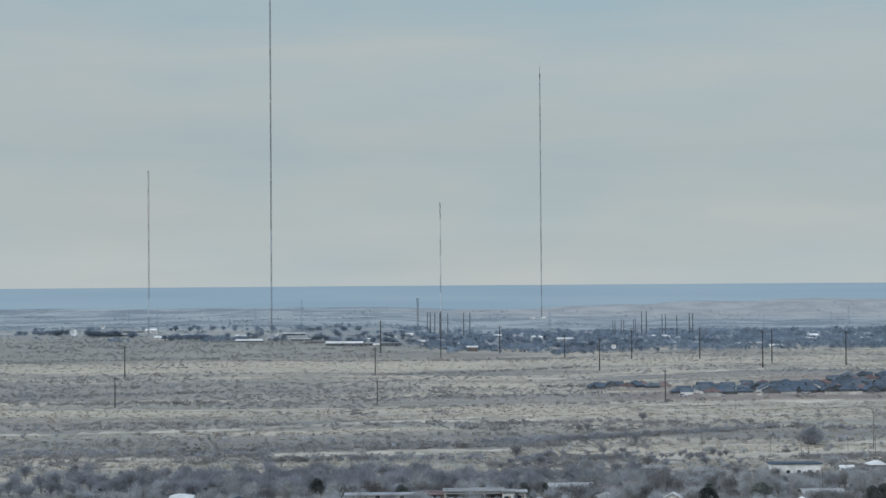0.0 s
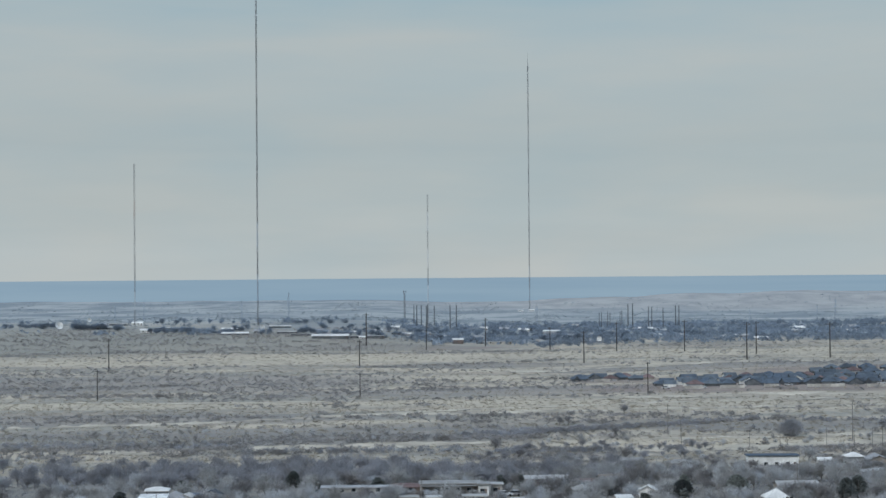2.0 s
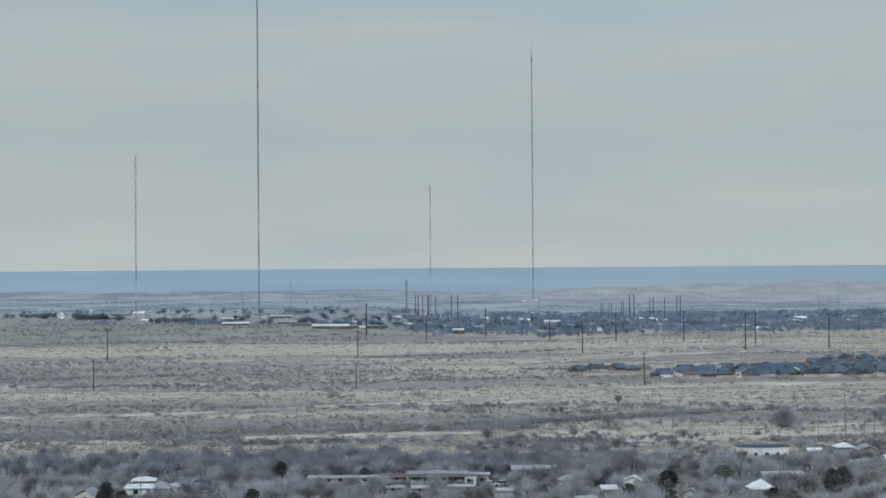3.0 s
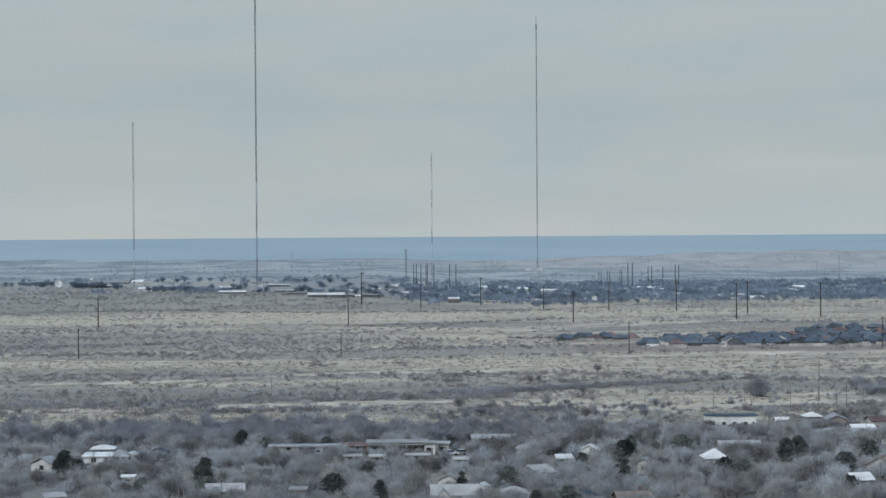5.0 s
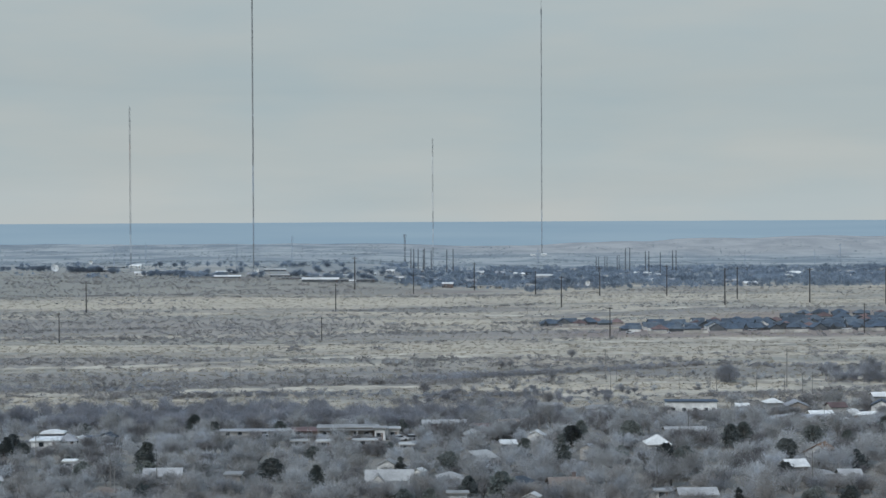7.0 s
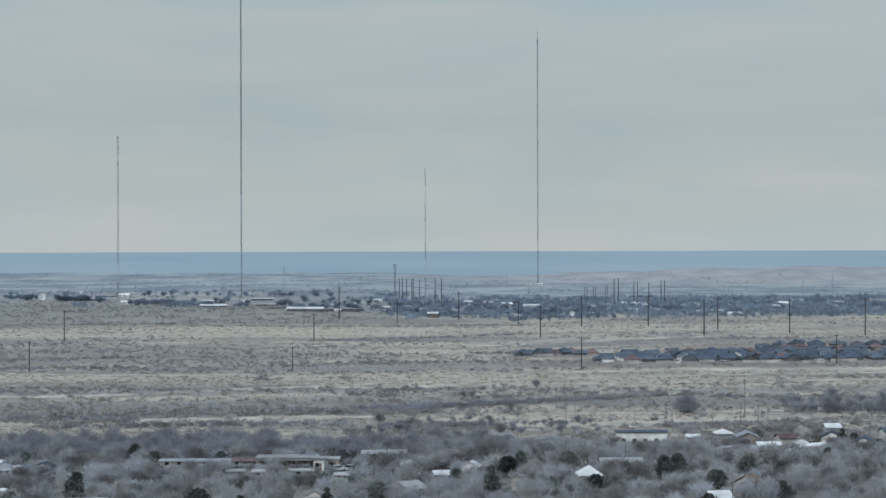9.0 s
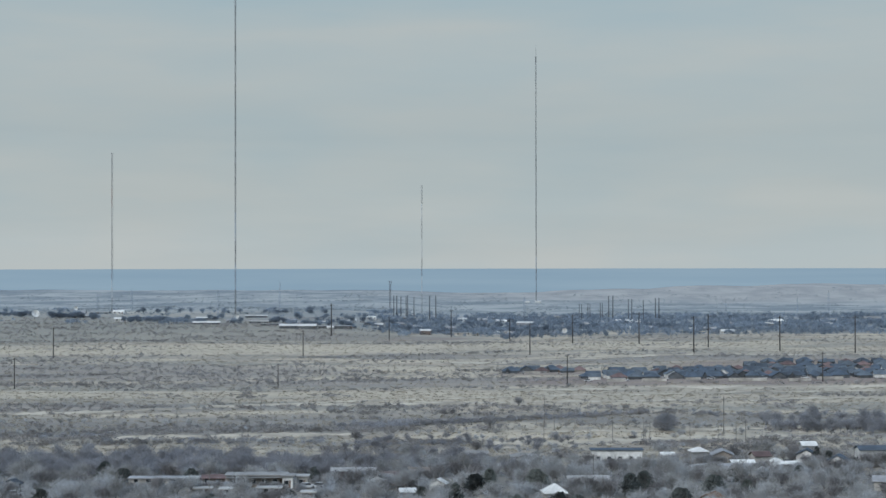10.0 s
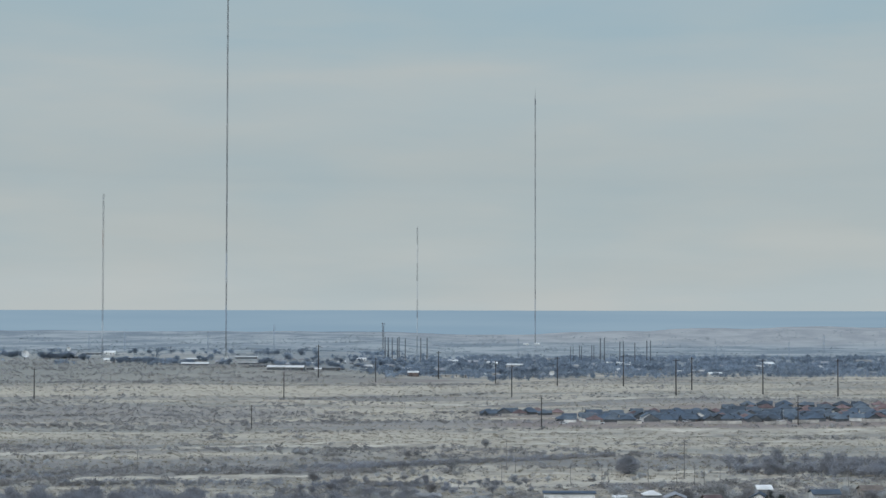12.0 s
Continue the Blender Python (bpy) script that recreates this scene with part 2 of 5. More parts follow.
    # dense low brush at the foot of the range
    for spot in (blob(-90, 650, 150, 30), blob(100, 700, 150, 22), blob(40, 604, 60, 10), blob(170, 690, 90, 14), blob(40, 1155, 90, 20)):
        c = mix(mul(spot, 0.6), c, dark)
    # grey brushland before the far town
    for spot in (blob(-200, 1530, 260, 150), blob(-380, 1620, 220, 220)):
        c = mix(mul(spot, 0.75), c, (0.245, 0.235, 0.205))
    # wooded town ground
    for spot in (blob(150, 1790, 330, 240), blob(420, 1750, 330, 260)):
        c = mix(mul(spot, 0.7), c, (0.2, 0.218, 0.225))
    # leaf litter and dirt lots of the village
    c = mix(mul(blob(60, 420, 260, 120), 0.75), c, yard)
    # distant dry pasture; its colour turns bluish grey for the haze of distance
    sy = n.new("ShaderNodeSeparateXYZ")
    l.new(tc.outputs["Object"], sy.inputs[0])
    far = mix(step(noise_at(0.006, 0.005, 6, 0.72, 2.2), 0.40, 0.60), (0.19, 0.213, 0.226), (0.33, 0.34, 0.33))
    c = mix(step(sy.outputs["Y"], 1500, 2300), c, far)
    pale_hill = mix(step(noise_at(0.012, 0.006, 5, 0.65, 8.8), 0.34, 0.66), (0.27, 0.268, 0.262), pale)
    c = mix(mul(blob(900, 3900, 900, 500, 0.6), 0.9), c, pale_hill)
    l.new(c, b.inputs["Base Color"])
    bump = n.new("ShaderNodeBump")
    bump.inputs["Strength"].default_value, bump.inputs["Distance"].default_value = 0.6, 0.4
    l.new(noise_at(0.5, 0.5, 4, 0.6), bump.inputs["Height"])
    l.new(bump.outputs[0], b.inputs["Normal"])
    return m


M_GROUND = ground_material()


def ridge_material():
    """Far blue escarpment, kilometres behind everything else; the haze is put into its glow."""
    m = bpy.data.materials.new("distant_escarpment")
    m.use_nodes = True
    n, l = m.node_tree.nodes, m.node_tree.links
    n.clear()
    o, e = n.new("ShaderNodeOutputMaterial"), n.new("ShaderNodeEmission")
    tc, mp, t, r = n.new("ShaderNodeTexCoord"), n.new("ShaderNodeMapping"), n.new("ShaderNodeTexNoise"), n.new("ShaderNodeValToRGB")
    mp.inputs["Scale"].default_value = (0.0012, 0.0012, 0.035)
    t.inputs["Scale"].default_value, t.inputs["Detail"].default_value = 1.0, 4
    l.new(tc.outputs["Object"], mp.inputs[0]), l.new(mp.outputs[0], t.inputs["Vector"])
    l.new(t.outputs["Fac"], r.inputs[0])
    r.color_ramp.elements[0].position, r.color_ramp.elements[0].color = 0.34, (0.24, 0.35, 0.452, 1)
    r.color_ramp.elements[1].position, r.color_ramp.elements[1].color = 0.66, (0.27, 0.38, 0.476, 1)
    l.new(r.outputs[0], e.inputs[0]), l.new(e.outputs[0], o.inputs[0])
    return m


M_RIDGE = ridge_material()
# ---- building helpers ----
class Shape:
    """Collects faces of one mesh."""

    def __init__(self):
        self.v, self.f = [], []

    def add(self, verts, faces):
        k = len(self.v)
        self.v += [tuple(p) for p in verts]
        self.f += [tuple(i + k for i in face) for face in faces]
        return self

    def box(self, x0, y0, z0, x1, y1, z1):
        v = [(x, y, z) for z in (z0, z1) for x, y in ((x0, y0), (x1, y0), (x1, y1), (x0, y1))]
        return self.add(v, [(3, 2, 1, 0), (4, 5, 6, 7), (0, 1, 5, 4), (1, 2, 6, 5), (2, 3, 7, 6), (3, 0, 4, 7)])

    def tube(self, a, b, r0, r1, n=5, cap=True):
        a, b = Vector(a), Vector(b)
        d = (b - a).normalized()
        u = d.orthogonal().normalized()
        w = d.cross(u)
        ring = [u * math.cos(2 * math.pi * i / n) + w * math.sin(2 * math.pi * i / n) for i in range(n)]
        v = [a + p * r0 for p in ring] + [b + p * r1 for p in ring]
        f = [(i, (i + 1) % n, n + (i + 1) % n, n + i) for i in range(n)]
        if cap:
            f += [tuple(range(n - 1, -1, -1)), tuple(range(n, 2 * n))]
        return self.add(v, f)

    def mesh(self, name, material):
        me = bpy.data.meshes.new(name)
        me.from_pydata(self.v, [], self.f)
        me.materials.append(material)
        me.update()
        return me


def part(name, shape, material, parent, label=""):
    ob = new(name, shape.mesh(name, material) if isinstance(shape, Shape) else shape)
    ob.parent = parent
    return tagged(ob, label)


def thing(name, label, category, group="", m=None):
    e = new(name)
    e.empty_display_size = 0.5
    if m is not None:
        e.matrix_world = m
    return tagged(e, label, category, group)


def smooth(a, b, t):
    t = min(1.0, max(0.0, (t - a) / (b - a)))
    return t * t * (3 - 2 * t)


def ground_z(x, y):
    """Height of the land."""
    z = 1.0 - 4.0 * smooth(440, 545, y) + 1.2 * smooth(620, 730, y) - 2.4 * smooth(740, 890, y) + 2.9 * smooth(930, 1300, y)
    z += 3.0 * smooth(40, 115, x) * smooth(490, 420, y)
    z += 3.2 * smooth(100, 220, x) * smooth(860, 930, y) * (1 - 0.5 * smooth(1000, 1250, y)) * (1 - smooth(1500, 1800, y))
    rough = smooth(250, 600, math.hypot(x - 60, y - 300))
    z += rough * (0.8 * noise.noise(Vector((x / 170, y / 120, 3.3))) + 0.45 * noise.noise(Vector((x / 45, y / 35, 9.1))))
    z -= 2.4 * smooth(1300, 1420, y) * smooth(180, 80, x) * (1 - smooth(1600, 1800, y))
    z += 7.5 * smooth(1430, 1560, y) * smooth(80, -90, x)
    z += -18 * smooth(1800, 3000, y)
    z += (10 + 20 * smooth(100, 900, x) + 6 * noise.noise(Vector((x / 170, y / 260, 1.0))) * smooth(0, 300, x)) * smooth(3300, 4050, y)
    z -= 60 * smooth(4080, 4600, y)
    z += (2.5 * noise.noise(Vector((x / 400, y / 150, 5.0))) + 3.0 * noise.noise(Vector((x / 120, y / 170, 11.0)))) * smooth(1900, 2500, y)
    return z


def on_ground(x, y, turn=0.0, sink=0.0):
    return pose(x, y, ground_z(x, y) - sink, 0, 0, turn)


rng = random.Random(11)

# ---- the land ----
def axis(stops):
    out = []
    for a, b, s in stops:
        k = max(1, round((b - a) / s))
        out += [a + (b - a) * i / k for i in range(k)]
    return out + [stops[-1][1]]


gx = axis([(-4900, -1600, 550), (-1600, -400, 30), (-400, 600, 12), (600, 1800, 30), (1800, 4900, 500)])
gy = axis([(-4900, -100, 480), (-100, 300, 40), (300, 1700, 9), (1700, 2600, 25), (2600, 4300, 35), (4300, 4780, 120)])
land = Shape()
land.v = [(x, y, ground_z(x, y)) for y in gy for x in gx]
land.f = [(j * len(gx) + i, j * len(gx) + i + 1, (j + 1) * len(gx) + i + 1, (j + 1) * len(gx) + i)
          for j in range(len(gy) - 1) for i in range(len(gx) - 1)]
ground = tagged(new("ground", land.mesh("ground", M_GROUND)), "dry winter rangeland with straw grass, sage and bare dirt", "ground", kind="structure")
for p in ground.data.polygons:
    p.use_smooth = True

ridge = Shape()
for i in range(361):
    a = radians(i - 180)
    dx, dy = math.sin(a), math.cos(a)
    side = smooth(-0.26, 0.26, a if abs(a) < 1 else 0)
    top = 45.4 + 0.6 * side + 0.6 * noise.noise(Vector((a * 9, 0, 2))) + 0.4 * noise.noise(Vector((a * 40, 0, 4)))
    for r, z in ((4780, -60.0), (4800, top - 14), (4830, top - 2), (4850, top)):
        ridge.v.append((40 + dx * r, dy * r, z))
ridge.f = [(4 * i + k, 4 * i + 4 + k, 4 * i + 5 + k, 4 * i + 1 + k) for i in range(360) for k in range(3)]
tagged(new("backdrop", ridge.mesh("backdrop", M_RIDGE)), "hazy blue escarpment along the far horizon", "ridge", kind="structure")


TRACKS = []


def off_tracks(x, y):
    for pts, w in TRACKS:
        for (x0, y0), (x1, y1) in zip(pts, pts[1:]):
            if x0 - 2 < x < x1 + 2 and abs(y - (y0 + (y1 - y0) * (x - x0) / (x1 - x0))) < w * 0.36:
                return False
    return True


def track(points, width, label):
    """A worn pale track laid over the land."""
    s = Shape()
    pts = []
    TRACKS.append((points, width))
    for (x0, y0), (x1, y1) in zip(points, points[1:]):
        k = max(2, int(math.hypot(x1 - x0, y1 - y0) / 2))
        pts += [(x0 + (x1 - x0) * i / k, y0 + (y1 - y0) * i / k) for i in range(k)]
    pts.append(points[-1])
    for i, (x, y) in enumerate(pts):
        a, b = pts[max(0, i - 1)], pts[min(len(pts) - 1, i + 1)]
        d = Vector((b[0] - a[0], b[1] - a[1])).normalized()
        y += 2.0 * noise.noise(Vector((x / 60, y / 60, 8)))
        for sgn in (1, -1):
            w = 1.25 * width * max(0.03, 0.33 + 0.6 * noise.noise(Vector((x / 24, y / 24, 2 + 5 * sgn))) + 0.5 * noise.noise(Vector((x / 5, y / 9, 7 * sgn))))
            px, py = x - d.y * w * sgn, y + d.x * w * sgn
            s.v.append((px, py, ground_z(px, py) + 0.13))
    s.f = [(2 * i, 2 * i + 1, 2 * i + 3, 2 * i + 2) for i in range(len(pts) - 1)]
    return tagged(new("dirt_track", s.mesh("dirt_track", M_TRACK)), label, "track", kind="structure")


# ---- trees ----
def bare_tree_meshes(seed, height, spread, twigs, material):
    r = random.Random(seed)
    wood, fuzz, boughs = Shape(), Shape(), Shape()
    tips = []

    def grow(a, d, length, rad, depth):
        b = a + d * length
        if depth < 4:
            wood.tube(a, b, rad, rad * 0.62, (6, 3, 3, 3)[depth], cap=False)
        if depth < 3:
            boughs.tube(a, b, rad, rad * 0.62, 3, cap=False)
        tips.append((b, d, depth))
        if depth >= 4:
            return
        for _ in range(2 if depth else r.choice((4, 5))):
            t = Vector((r.gauss(0, 0.62), r.gauss(0, 0.62), r.gauss(0.12, 0.25)))
            grow(b if r.random() < 0.6 else a + d * length * r.uniform(0.55, 0.95), (d * 0.75 + t).normalized(), length * r.uniform(0.72, 0.98), rad * 0.61, depth + 1)

    grow(Vector((0, 0, -0.2)), Vector((r.gauss(0, 0.08), r.gauss(0, 0.08), 1)).normalized(), height * 0.16, height * 0.034, 0)
    outer = [t for t in tips if t[2] >= 2]
    for _ in range(twigs):
        b, d, _d = r.choice(outer)
        a = b + Vector((r.gauss(0, 0.55), r.gauss(0, 0.55), r.gauss(0, 0.45)))
        w = (d + Vector((r.gauss(0, 0.7), r.gauss(0, 0.7), r.gauss(0.3, 0.5)))).normalized()
        n = Matrix.Rotation(r.uniform(0, 6.28), 3, w) @ w.orthogonal().normalized()
        k, q = r.uniform(0.45, 1.2), r.uniform(0.026, 0.062)
        fuzz.add([a - n * q, a + n * q, a + w * k], [(0, 1, 2)])
    zs = max(p[2] for p in fuzz.v)
    xs = max(max(abs(p[0]), abs(p[1])) for p in fuzz.v)
    for s in (wood, fuzz, boughs):
        s.v = [(p[0] * spread / xs, p[1] * spread / xs, p[2] * height / zs if p[2] > 0 else p[2]) for p in s.v]
    return wood.mesh("trunk", M_BARK), fuzz.mesh("crown", material), boughs.mesh("boughs", M_BARK)


def cedar_meshes(seed, height=6.0, spread=2.2, pointed=0.5, leaves=2000):
    r = random.Random(seed)
    wood, leaf = Shape(), Shape()
    wood.tube((0, 0, -0.2), (0, 0, height * 0.8), 0.2, 0.05, 6)
    lumps = [(r.uniform(0, 6.28), r.uniform(0.1, 0.95), r.uniform(0.7, 1.2)) for _ in range(40)]
    for a, h, k in lumps:
        wide = spread * ((1 - h) ** pointed) * (0.35 + 0.65 * smooth(0, 0.22, h))
        tip = Vector((math.cos(a) * wide * 0.7 * k, math.sin(a) * wide * 0.7 * k, height * (0.08 + 0.9 * h)))
        wood.tube((0, 0, tip.z - 0.4), tip, 0.05, 0.02, 3, cap=False)
        for _ in range(leaves // 40):
            c = tip + Vector((r.gauss(0, 1), r.gauss(0, 1), r.gauss(0, 0.8))) * (0.28 * spread * (1.15 - h))
            u = Vector((r.gauss(0, 1), r.gauss(0, 1), r.gauss(0, 1))).normalized() * r.uniform(0.15, 0.3)
            w = u.orthogonal().normalized() * r.uniform(0.13, 0.24)
            leaf.add([c - u - w * 0.5, c + w, c + u, c - w], [(0, 1, 2, 3)])
    return wood.mesh("trunk", M_BARK), leaf.mesh("crown", M_CEDAR)


def plant(kind, meshes, label, category, group):
    e = thing(kind, label, category, group)
    part("trunk", meshes[0], None, e)
    part("crown", meshes[1], None, e)
    return e


LBL_TREE = ["leafless grey elm tree with a fine twiggy crown", "leafless spreading tree with pale grey twigs", "tall leafless tree with an uneven twiggy crown", "leafless tree with a dark blue-grey crown"]
tree_kinds, tree_meshes = [], []
for i, (h, s, tw) in enumerate(((6.6, 4.6, 880), (7.8, 5.2, 1020), (5.6, 4.2, 740), (8.2, 4.6, 960), (6.2, 5.2, 880), (4.2, 3.4, 560), (6.4, 4.4, 950), (5.4, 4.4, 800))):
    tree_meshes.append(bare_tree_meshes(40 + i, h, s, tw, M_TWIG if i < 6 else M_TWIG_BLUE))
    tree_kinds.append(plant("tree", tree_meshes[-1], LBL_TREE[i % 3 if i < 6 else 3], "tree", "bare trees of the village"))
cedar_kinds = []
for i, (h, s, p) in enumerate(((5.5, 2.3, 0.45), (7.5, 2.4, 0.7), (4.2, 2.6, 0.35), (3.0, 2.2, 0.3))):
    cedar_kinds.append(plant("cedar_tree", cedar_meshes(70 + i, h, s, p), ("dark green bushy cedar tree", "dark pointed cedar tree", "broad dark juniper tree", "low rounded dark evergreen shrub")[i], "tree", "evergreens of the village"))
used = set()


def place(kinds, i, m, scale=1.0):
    """The first of a kind is moved, the next are copied."""
    ob = kinds[i]
    if ob.name not in used:
        used.add(ob.name)
        ob.scale = (scale,) * 3
        ob.matrix_basis = m @ Matrix.Diagonal((scale, scale, scale, 1))
        return ob
    keep = tuple(ob.scale)
    ob.scale = (scale,) * 3
    made = copy_thing(ob, m)
    ob.scale = keep
    return made


def merged_trees(name, spots, label, material=None):
    """A wood of trees in one mesh. spots: kind, pose, scale."""
    vs, fs, k = [], [], 0
    for kind, m, scale in spots:
        mm = np.array(m @ Matrix.Scale(scale, 4))
        for me in tree_meshes[kind][1:]:
            me.calc_loop_triangles()
            co = np.empty(len(me.vertices) * 3)
            me.vertices.foreach_get("co", co)
            tri = np.empty(len(me.loop_triangles) * 3, dtype=np.int32)
            me.loop_triangles.foreach_get("vertices", tri)
            vs.append(co.reshape(-1, 3) @ mm[:3, :3].T + mm[:3, 3])
            fs.append(tri + k)
            k += len(me.vertices)
    v, f = np.concatenate(vs), np.concatenate(fs)
    me = bpy.data.meshes.new(name)
    me.vertices.add(len(v))
    me.vertices.foreach_set("co", v.ravel())
    me.loops.add(len(f))
    me.loops.foreach_set("vertex_index", f)
    me.polygons.add(len(f) // 3)
    me.polygons.foreach_set("loop_start", np.arange(0, len(f), 3, dtype=np.int32))
    me.materials.append(material or M_TWIG_MASS)
    me.update(calc_edges=True)
    return tagged(new(name, me), label, "trees", kind="stuff")


def scatter_mesh(name, material, spots, twigs, width, label, category):
    """Many small twiggy bushes in one mesh. spots: x, y, radius, height; width: of a twig against the radius."""
    gen = np.random.default_rng(5)
    spots = np.array(spots)
    n, k = len(spots), twigs
    z = np.array([ground_z(x, y) for x, y in spots[:, :2]])[:, None]
    rad, hgt = spots[:, 2:3], spots[:, 3:4]
    d = gen.normal(size=(n, k, 3))
    d /= np.linalg.norm(d, axis=2, keepdims=True)
    d *= gen.uniform(0.1, 0.75, (n, k, 1))
    a = np.stack([spots[:, 0:1] + d[..., 0] * rad, spots[:, 1:2] + d[..., 1] * rad, z + hgt * (0.35 + 0.42 * d[..., 2])], 2)
    w = d * 1.1 + gen.normal(size=(n, k, 3)) * 0.45 + np.array([0, 0, 0.35])
    w /= np.linalg.norm(w, axis=2, keepdims=True)
    side = np.cross(w, gen.normal(size=(n, k, 3)))
    side /= np.linalg.norm(side, axis=2, keepdims=True)
    side *= (rad * width * gen.uniform(0.6, 1.4, (n, k)))[..., None]
    tip = a + w * (rad * gen.uniform(0.22, 0.5, (n, k)))[..., None] * np.stack([np.ones((n, k)), np.ones((n, k)), np.broadcast_to(hgt / rad * 0.7, (n, k))], 2)
    v = np.stack([a - side, a + side, tip], 2).reshape(-1, 3)
    f = np.arange(len(v), dtype=np.int32)
    me = bpy.data.meshes.new(name)
    me.vertices.add(len(v))
    me.vertices.foreach_set("co", v.ravel())
    me.loops.add(len(f))
    me.loops.foreach_set("vertex_index", f)
    me.polygons.add(len(f) // 3)
    me.polygons.foreach_set("loop_start", np.arange(0, len(f), 3, dtype=np.int32))
    me.materials.append(material)
    me.update(calc_edges=True)
    return tagged(new(name, me), label, category, kind="stuff")
# ---- masts ----
def lattice(z0, z1, face, leg, brace, bay):
    """Triangular steel lattice between two heights."""
    s = Shape()
    corner = [Vector((math.cos(a), math.sin(a), 0)) * face / math.sqrt(3) for a in (0.5, 0.5 + 2.0944, 0.5 + 4.1888)]
    for c in corner:
        s.tube((c.x, c.y, z0), (c.x, c.y, z1), leg, leg, 5)
    k = max(1, round((z1 - z0) / bay))
    for i in range(k):
        a, b = z0 + (z1 - z0) * i / k, z0 + (z1 - z0) * (i + 1) / k
        for p, q in ((0, 1), (1, 2), (2, 0)):
            if i % 2:
                p, q = q, p
            s.tube((*corner[p].xy, a), (*corner[q].xy, b), brace, brace, 3, cap=False)
            s.tube((*corner[p].xy, b), (*corner[q].xy, b), brace, brace, 3, cap=False)
    return s


PAINT = {"o": (M_ORANGE, "faded orange lattice section"), "w": (M_WHITEBAND, "white lattice section"), "g": (M_MAST, "dull grey lattice section"), "s": (M_GALV, "pale galvanised lattice section")}


def mast(x, y, base, top, bands, face, label, beacons=(), antenna=0.0, leg=0.16):
    """bands: the paint of the sections, from the foot up."""
    e = thing("radio_mast", label, "mast", "broadcast masts", pose(x, y, base))
    h = top - base - antenna
    part("footing", Shape().box(-2, -2, -1, 2, 2, 0.8), M_GREY, e, "concrete footing")
    for i, c in enumerate(bands):
        a, b = 0.8 + (h - 0.8) * i / len(bands), 0.8 + (h - 0.8) * (i + 1) / len(bands)
        part("mast_section", lattice(a, b, face, leg, leg * 0.62, face * 1.1), PAINT[c][0], e, PAINT[c][1])
    if antenna:
        s = Shape().tube((0, 0, h), (0, 0, h + antenna * 0.55), 0.35, 0.3, 8).tube((0, 0, h + antenna * 0.55), (0, 0, h + antenna), 0.16, 0.05, 6)
        s.tube((0, 0, h - 12), (0, 0, h - 2), face * 0.45, face * 0.45, 8)
        part("antenna", s, M_STEELPOLE, e, "dark panel antenna with a whip on top")
    for z in beacons:
        b = part("beacon", Shape().box(-face * 0.9, -face * 0.9, z - base - 0.2, face * 0.9, face * 0.9, z - base), M_GALV, e, "beacon platform")
        for a in (0.5, 2.6, 4.7):
            c = Vector((math.cos(a), math.sin(a))) * face * 0.8
            part("lens", Shape().tube((c.x, c.y, z - base), (c.x, c.y, z - base + 0.9), 0.4, 0.3, 8), M_LENS, b, "unlit white strobe lens")
    return e


MASTS = {"A": (-282.8, 1744.4), "B": (-162.0, 1776.0), "C": (16.5, 2443.6), "D": (224.5, 3445.0)}
mast(*MASTS["A"], ground_z(*MASTS["A"]), 172.5, "gwggggogg", 1.5, "slender lattice radio mast in faded bands", leg=0.09)
mast(*MASTS["B"], ground_z(*MASTS["B"]), 486.0, "gsgs" + "g" * 14, 1.25, "very tall grey lattice broadcast mast with unlit strobe beacons", [84.2 + 80.7 * i for i in range(5)], leg=0.15)
mast(*MASTS["C"], ground_z(*MASTS["C"]), 171.0, "gwgwgwg", 1.6, "lattice radio mast in dark and white bands", leg=0.10)
mast(*MASTS["D"], ground_z(*MASTS["D"]), 498.0, "gsgs" + "g" * 18, 1.9, "very tall far grey lattice broadcast mast", antenna=24, leg=0.19)

cell = thing("cell_tower", "grey steel cell tower with antennas at the top", "tower", "", pose(-13.6, 2056.7, ground_z(-13.6, 2056.7)))
ch = 39.2 - ground_z(-13.6, 2056.7)
part("tower_frame", lattice(0, ch - 3, 1.8, 0.16, 0.08, 2.4), M_STEELPOLE, cell)
for a in (0.3, 2.4, 4.5):
    c = Vector((math.cos(a), math.sin(a))) * 1.6
    part("antenna", Shape().box(c.x - 0.3, c.y - 0.25, ch - 2.6, c.x + 0.3, c.y + 0.25, ch), M_STEELPOLE, cell, "dark panel antenna")


def far_tower(x, y, h, w, label):
    e = thing("lattice_tower", label, "tower", "small lattice towers", on_ground(x, y))
    part("tower_frame", lattice(-0.5, h, w, w * 0.06, w * 0.03, w * 1.4), M_GALV, e)
    part("antenna", Shape().tube((0, 0, h), (0, 0, h + 3), 0.12, 0.05, 5), M_STEELPOLE, e, "whip antenna")


# ---- poles ----
def utility_pole():
    e = thing("utility_pole", "dark weathered wooden utility pole with one crossarm", "utility pole", "utility poles over the range")
    h = 15.6
    part("pole", Shape().tube((0, 0, -0.8), (0, 0, h), 0.30, 0.20, 8), M_POLE, e)
    arm = part("crossarm", Shape().box(-1.3, -0.32, h - 0.9, 1.3, -0.17, h - 0.72), M_POLE, e)
    for x in (-1.2, -0.6, 0.6, 1.2):
        part("insulator", Shape().tube((x, -0.245, h - 0.72), (x, -0.245, h - 0.45), 0.06, 0.04, 6), M_PORCELAIN, arm, "porcelain insulator")
    return e


